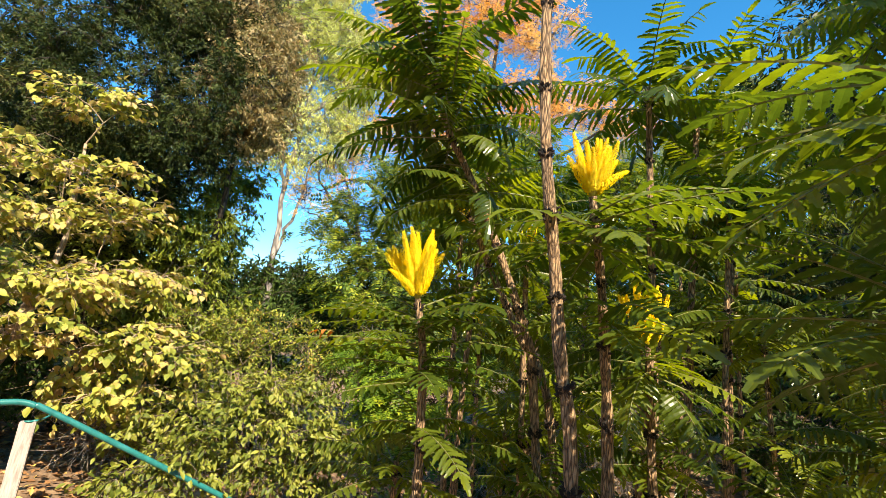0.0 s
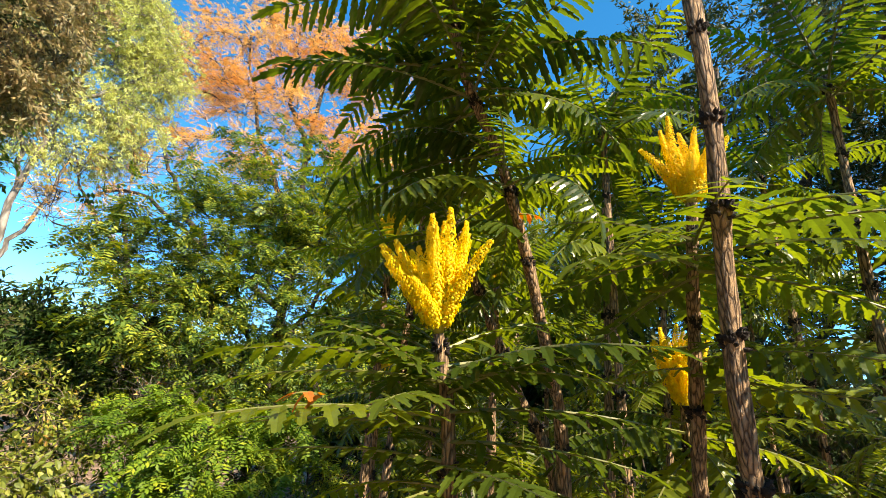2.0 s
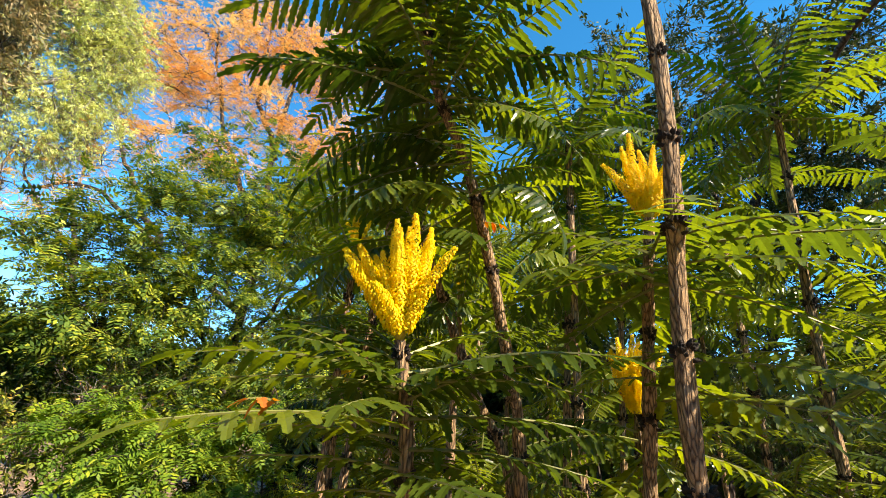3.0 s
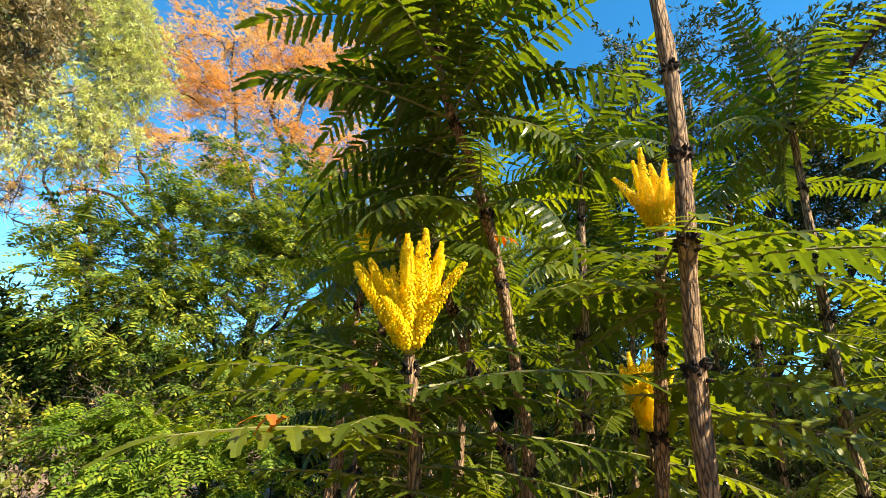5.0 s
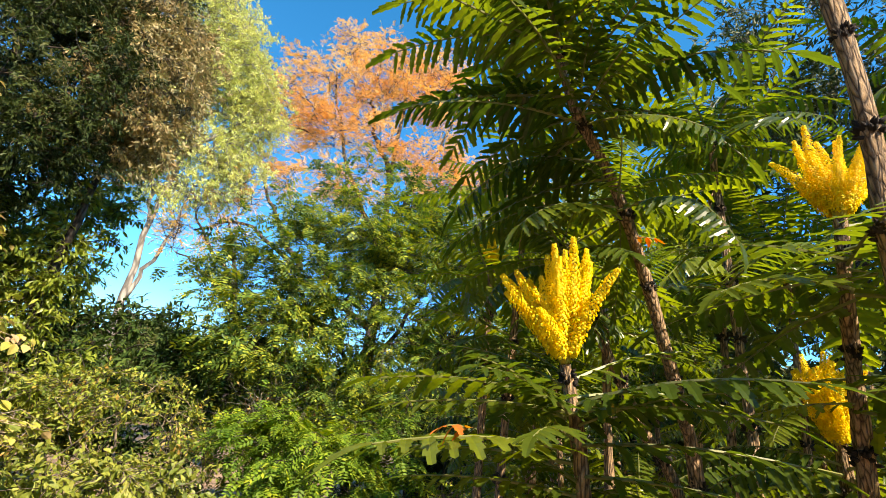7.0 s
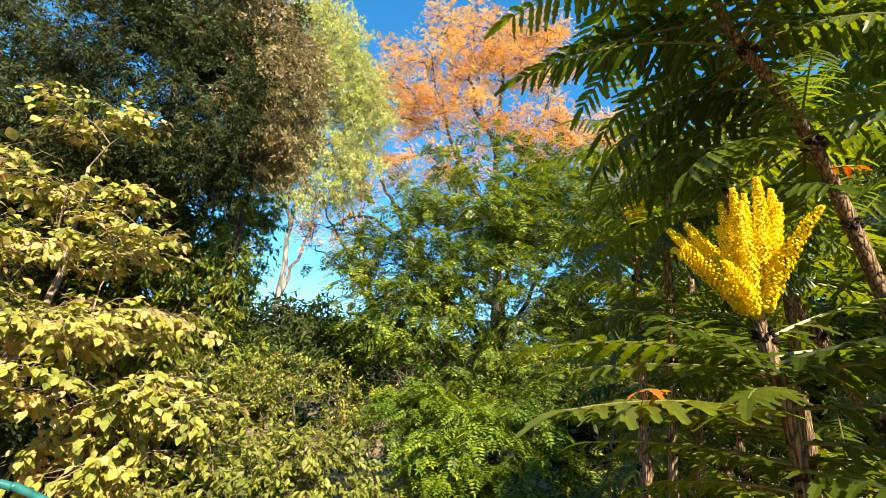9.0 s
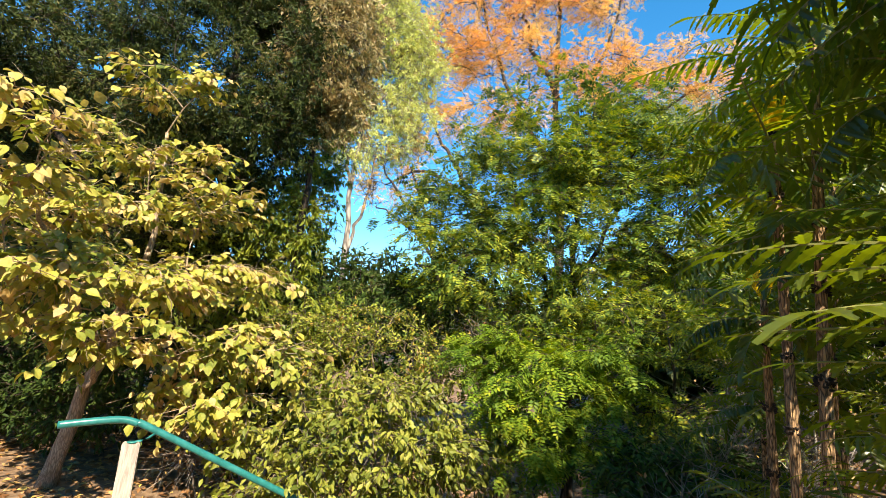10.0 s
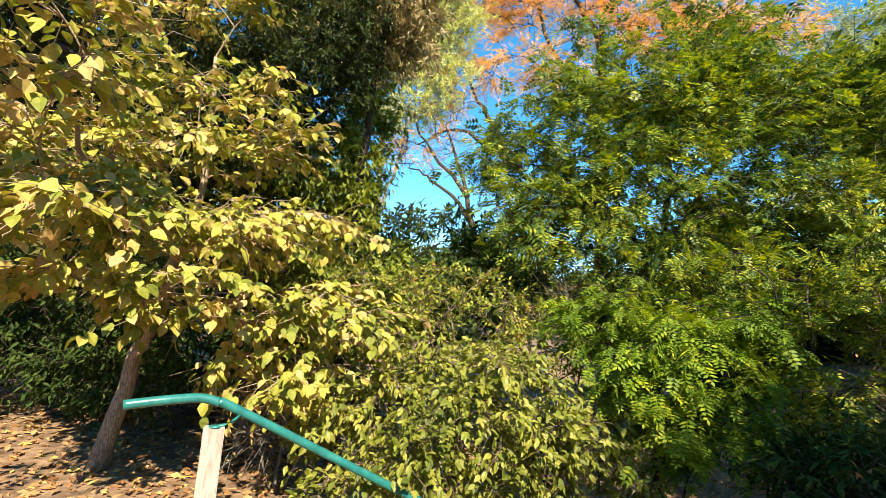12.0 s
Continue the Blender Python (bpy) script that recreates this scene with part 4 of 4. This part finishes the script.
woody_plant("pale_tree", "tall airy tree with pale yellow-green foliage", "tree", (-6.89, 16.68, -0.2),
            [[(-6.89, 16.68, -0.30), (-6.73, 16.60, 3.56), (-6.81, 16.52, 6.84), (-6.48, 16.52, 10.94), (-6.48, 16.52, 15.45)], [(-6.77, 16.60, 4.22), (-6.15, 16.60, 6.51), (-5.83, 16.60, 9.30)], [(-6.81, 16.52, 6.84), (-7.47, 16.60, 9.30), (-7.96, 16.60, 11.76)], [(-6.56, 16.52, 9.71), (-5.33, 16.44, 10.94), (-4.51, 16.35, 12.09)]],
            [((-6.89, 16.52, 15.21), (1.64, 1.48, 1.97)), ((-5.74, 16.52, 13.07), (1.56, 1.23, 1.64)), ((-4.76, 16.52, 11.93), (0.98, 0.82, 1.48)), ((-4.92, 16.52, 9.63), (1.07, 0.82, 0.82)), ((-7.79, 16.52, 11.11), (1.23, 0.98, 1.80)), ((-5.66, 16.52, 10.12), (0.98, 0.82, 0.90)), ((-7.14, 16.52, 8.81), (0.98, 0.82, 0.74)), ((-5.74, 16.52, 8.32), (0.74, 0.66, 0.49)), ((-8.94, 16.52, 13.40), (1.23, 1.07, 2.13))],
            TUFT, M_PALE_LEAF, M_PALE_BARK, 51, clumps=640, per_clump=32, leaf=0.22, twig=0.82, trunk_r=0.125, flat=0.2, droop=0.7, twig_r=0.011, shell=0.3)
woody_plant("rust_conifer", "tall deciduous conifer with feathery rusty orange foliage", "tree", (1.2, 19.0, -0.2),
            [[(1.2, 19.0, -0.3), (1.1, 18.9, 6.0), (0.9, 18.8, 12.0), (0.8, 18.8, 19.0)], [(1.1, 18.9, 5.0), (-2.0, 18.3, 6.5), (-4.2, 17.8, 7.9), (-5.8, 17.6, 7.2)],
             [(1.0, 18.9, 9.0), (2.4, 18.5, 12.5), (4.0, 18.4, 17.5)], [(1.0, 18.9, 8.0), (-1.2, 18.4, 12.0), (-2.8, 18.2, 16.8)], [(-2.0, 18.3, 6.6), (-3.4, 17.9, 8.6), (-4.4, 17.8, 10.6)],
             [(1.0, 18.9, 7.5), (3.8, 18.5, 10.0), (7.4, 18.3, 12.6)], [(0.9, 18.8, 11.5), (-0.4, 18.4, 14.5), (-0.6, 18.3, 18.2)]],
            [((-3.3, 18.2, 14.6), (1.6, 1.1, 2.2)), ((-0.8, 18.3, 16.8), (2.2, 1.3, 2.2)), ((2.5, 18.4, 16.8), (2.2, 1.3, 2.4)), ((-3.6, 17.9, 10.6), (0.9, 0.7, 1.2)), ((-0.9, 18.2, 13.0), (2.4, 1.0, 1.3)), ((2.6, 18.2, 12.4), (1.8, 1.1, 1.7)),
             ((6.0, 18.4, 12.6), (2.4, 1.1, 1.3)), ((-4.8, 17.8, 8.7), (0.7, 0.5, 0.5)), ((-6.0, 17.6, 7.1), (0.9, 0.4, 0.2)), ((-1.6, 18.2, 10.6), (1.8, 0.9, 0.7))],
            FEATHER, M_ORANGE, M_DARK_BARK, 52, clumps=430, per_clump=34, leaf=0.33, twig=0.85, trunk_r=0.2, flat=0.75, droop=0.2, twig_r=0.010, shell=0.3)
woody_plant("bare_tree", "slender leafless tree with fine dark twigs", "tree", (-3.0, 16.6, -0.2),
            [[(-3.0, 16.6, -0.3), (-3.2, 16.6, 3.0), (-3.8, 16.6, 5.4), (-4.6, 16.6, 7.6)], [(-3.3, 16.6, 4.0), (-4.6, 16.6, 5.4), (-5.8, 16.6, 6.0)], [(-3.6, 16.6, 5.0), (-5.0, 16.6, 6.6), (-6.0, 16.6, 8.0)]],
            [((-5.3, 16.6, 7.0), (1.4, 0.5, 1.3)), ((-4.4, 16.6, 8.4), (0.8, 0.4, 0.9))],
            FEATHER, M_ORANGE, M_DARK_BARK, 56, clumps=46, per_clump=9, leaf=0.3, twig=0.55, trunk_r=0.13, flat=0.5, droop=0.1, twig_r=0.009)
woody_plant("backing_tree", "sunlit leafy tree seen through the mahonia thicket", "tree", (7.6, 11.0, 0.0),
            [[(7.6, 11.0, 0.0), (7.5, 11.0, 2.5), (7.4, 10.9, 5.0), (7.2, 10.8, 8.0)], [(7.5, 11.0, 2.0), (6.0, 10.8, 4.5), (5.2, 10.6, 6.0)], [(7.5, 11.0, 2.2), (9.0, 10.4, 4.5), (9.8, 10.0, 6.0)]],
            [((7.2, 10.6, 7.2), (1.8, 1.2, 1.7)), ((5.6, 10.8, 5.4), (1.3, 1.1, 1.6)), ((9.0, 10.0, 6.0), (1.6, 1.3, 1.9)), ((7.4, 10.4, 3.8), (2.4, 1.1, 1.5)), ((5.0, 11.0, 3.0), (1.2, 1.0, 1.2))],
            TUFT, M_IVY, M_BARK, 57, clumps=330, per_clump=40, leaf=0.25, twig=0.6, trunk_r=0.12, flat=0.3, droop=0.3)
woody_plant("grey_tree", "far grey-green gum tree", "tree", (13.0, 24.0, -0.2),
            [[(13.0, 24.0, -0.3), (12.8, 24.0, 5.0), (12.5, 24.0, 11.0)], [(12.9, 24.0, 4.0), (10.5, 24.0, 8.0), (9.0, 24.0, 12.0)]],
            [((12.0, 24, 11.5), (3.0, 2, 2.8)), ((13.4, 24, 15.2), (2.0, 1.6, 1.7)), ((8.6, 24, 12.5), (2.2, 1.6, 2.6)), ((14.5, 24, 7.5), (3.0, 2, 2.6)), ((10.0, 24, 6.5), (2.4, 1.6, 2.0))],
            TUFT, M_GREY_GREEN, M_PALE_BARK, 53, clumps=320, per_clump=30, leaf=0.36, twig=0.9, trunk_r=0.22, flat=0.1, droop=0.4, twig_r=0.012)
# limb to (3.4, -0.8, 6.8) and its lobe: unseen, added to shade the lower thicket
woody_plant("shade_tree", "dark tree with fine twiggy branches behind the thicket", "tree", (7.2, 5.2, 0.0),
            [[(7.2, 5.2, -0.05), (7.1, 5.2, 2.5), (6.9, 5.2, 5.5), (6.7, 4.8, 8.2)], [(7.1, 5.2, 1.8), (6.0, 4.6, 3.6), (5.4, 4.2, 5.0)], [(7.1, 5.2, 1.8), (7.4, 3.8, 3.8), (7.3, 2.6, 5.0)], [(7.0, 5.2, 3.5), (6.0, 2.6, 6.0), (3.4, -0.8, 6.8)]],
            [((6.4, 4.8, 5.2), (1.6, 1.6, 1.4)), ((7.2, 3.0, 4.6), (1.2, 1.3, 1.3)), ((5.4, 6.0, 3.4), (1.2, 1.2, 1.2)), ((6.5, 4.6, 7.6), (1.9, 1.9, 1.5)), ((8.0, 2.8, 6.8), (1.6, 1.8, 1.8)), ((5.6, 5.6, 6.4), (1.4, 1.4, 1.1)), ((6.6, 4.0, 2.6), (1.4, 1.6, 1.2)), ((3.2, -1.0, 6.9), (1.2, 0.8, 0.5))],
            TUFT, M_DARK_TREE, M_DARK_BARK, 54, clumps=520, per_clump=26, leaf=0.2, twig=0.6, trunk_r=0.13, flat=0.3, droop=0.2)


# ---- ground ----
def build_ground():
    inner = np.linspace(-12, 12, 97)
    ring = [-900.0, -250.0, -90.0, -45.0, -25.0, -16.0]
    xs = np.array(ring + list(inner) + [-r for r in reversed(ring)])
    n = len(xs)
    v = [(x, y, ground_height(x, y)) for y in xs for x in xs]
    f = [(j * n + i, j * n + i + 1, (j + 1) * n + i + 1, (j + 1) * n + i) for j in range(n - 1) for i in range(n - 1)]
    ob = new("ground", mesh_of("ground", v, f, M_SOIL))
    tagged(ob, "brown soil strewn with dry leaves", "ground", kind="structure")
    rng = np.random.default_rng(60)
    k = 24000
    x, y = rng.uniform(-8, 5.5, k), rng.uniform(2.2, 11.0, k)
    z = np.array([ground_height(a, b) for a, b in zip(x, y)]) + rng.uniform(0.004, 0.03, k)
    al = rng.normal(0, 1, (k, 3)) * np.array((1, 1, 0.2))
    no = rng.normal(0, 0.4, (k, 3)) + np.array((0, 0, 1))
    lit = new("leaf_litter", scatter("leaf_litter", SMALL, np.stack([x, y, z], 1), al, no, rng.uniform(0.05, 0.11, k), M_DRY))
    tagged(lit, "dry orange and brown fallen leaves on the soil", "leaf litter", kind="stuff")


build_ground()


def woods_belt(label, k, arc, radii, height, size, seed):
    """A belt of woodland edge round the garden, from one bearing to another."""
    rng = np.random.default_rng(seed)
    a = np.radians(rng.uniform(arc[0], arc[1], k))
    r = rng.uniform(radii[0], radii[1], k)
    top = height * (1 + 0.22 * np.sin(a * 9 + seed) + 0.15 * np.sin(a * 23 + 1))
    z = rng.random(k) * top
    pos = np.stack([r * np.cos(a), r * np.sin(a), z], 1)
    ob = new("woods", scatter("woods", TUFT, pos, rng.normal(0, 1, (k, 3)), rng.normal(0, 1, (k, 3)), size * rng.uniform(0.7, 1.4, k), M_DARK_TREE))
    tagged(ob, label, "woods", kind="stuff")


woods_belt("distant belt of dark green woods", 14000, (-10, 140), (38, 48), 5.0, 1.5, 61)
woods_belt("dark woodland edge closing the garden behind the path", 34000, (131, 346), (17, 21), 6.5, 1.1, 62)
woods_belt("low dark shrubs beyond the mahonia thicket", 12000, (-14, 80), (11.5, 14), 3.4, 0.7, 63)


# ---- handrail ----
def handrail():
    root = thing("handrail", (-3.33, 3.9, -0.25), "teal painted steel handrail on grey weathered timber posts", "handrail")
    o = np.array(root.location)
    run = curve_points([(-3.70, 3.66, 0.705), (-3.56, 3.78, 0.722), (-3.44, 3.90, 0.725), (-3.36, 3.96, 0.70), (-3.26, 4.03, 0.648), (-2.48, 4.60, 0.14), (-1.72, 5.16, -0.355)], 60)
    v, f = [], []
    tube(v, f, run - o, [0.026] * 60, 16)
    child("rail", mesh_of("rail", v, f, M_PIPE), root, "teal painted steel pipe")

    def post(x, y, top, turn):
        bm = bmesh.new()
        bmesh.ops.create_cube(bm, size=1)
        bottom = ground_height(x, y) - 0.05
        bmesh.ops.scale(bm, vec=(0.108, 0.075, top - bottom), verts=bm.verts)
        bmesh.ops.bevel(bm, geom=bm.edges[:], offset=0.006, segments=2, affect="EDGES")
        bm.transform(Matrix.Translation((x - o[0], y - o[1], (top + bottom) / 2 - o[2])) @ Matrix.Rotation(radians(turn), 4, "Z"))
        part("post", bm, M_TIMBER, root, "grey weathered timber post")
    post(-3.325, 3.90, 0.585, 35)
    post(-1.80, 5.10, -0.31, 35)
    v, f = [], []
    tube(v, f, np.array([(-3.30, 3.90, 0.588), (-3.285, 3.925, 0.592), (-3.262, 3.98, 0.604), (-3.25, 4.03, 0.63)]) - o, [0.009] * 4, 8)
    tube(v, f, np.array([(-3.315, 3.895, 0.584), (-3.315, 3.895, 0.592)]) - o, [0.034, 0.034], 12)
    child("bracket", mesh_of("bracket", v, f, M_STEEL), root, "teal steel bracket")


handrail()
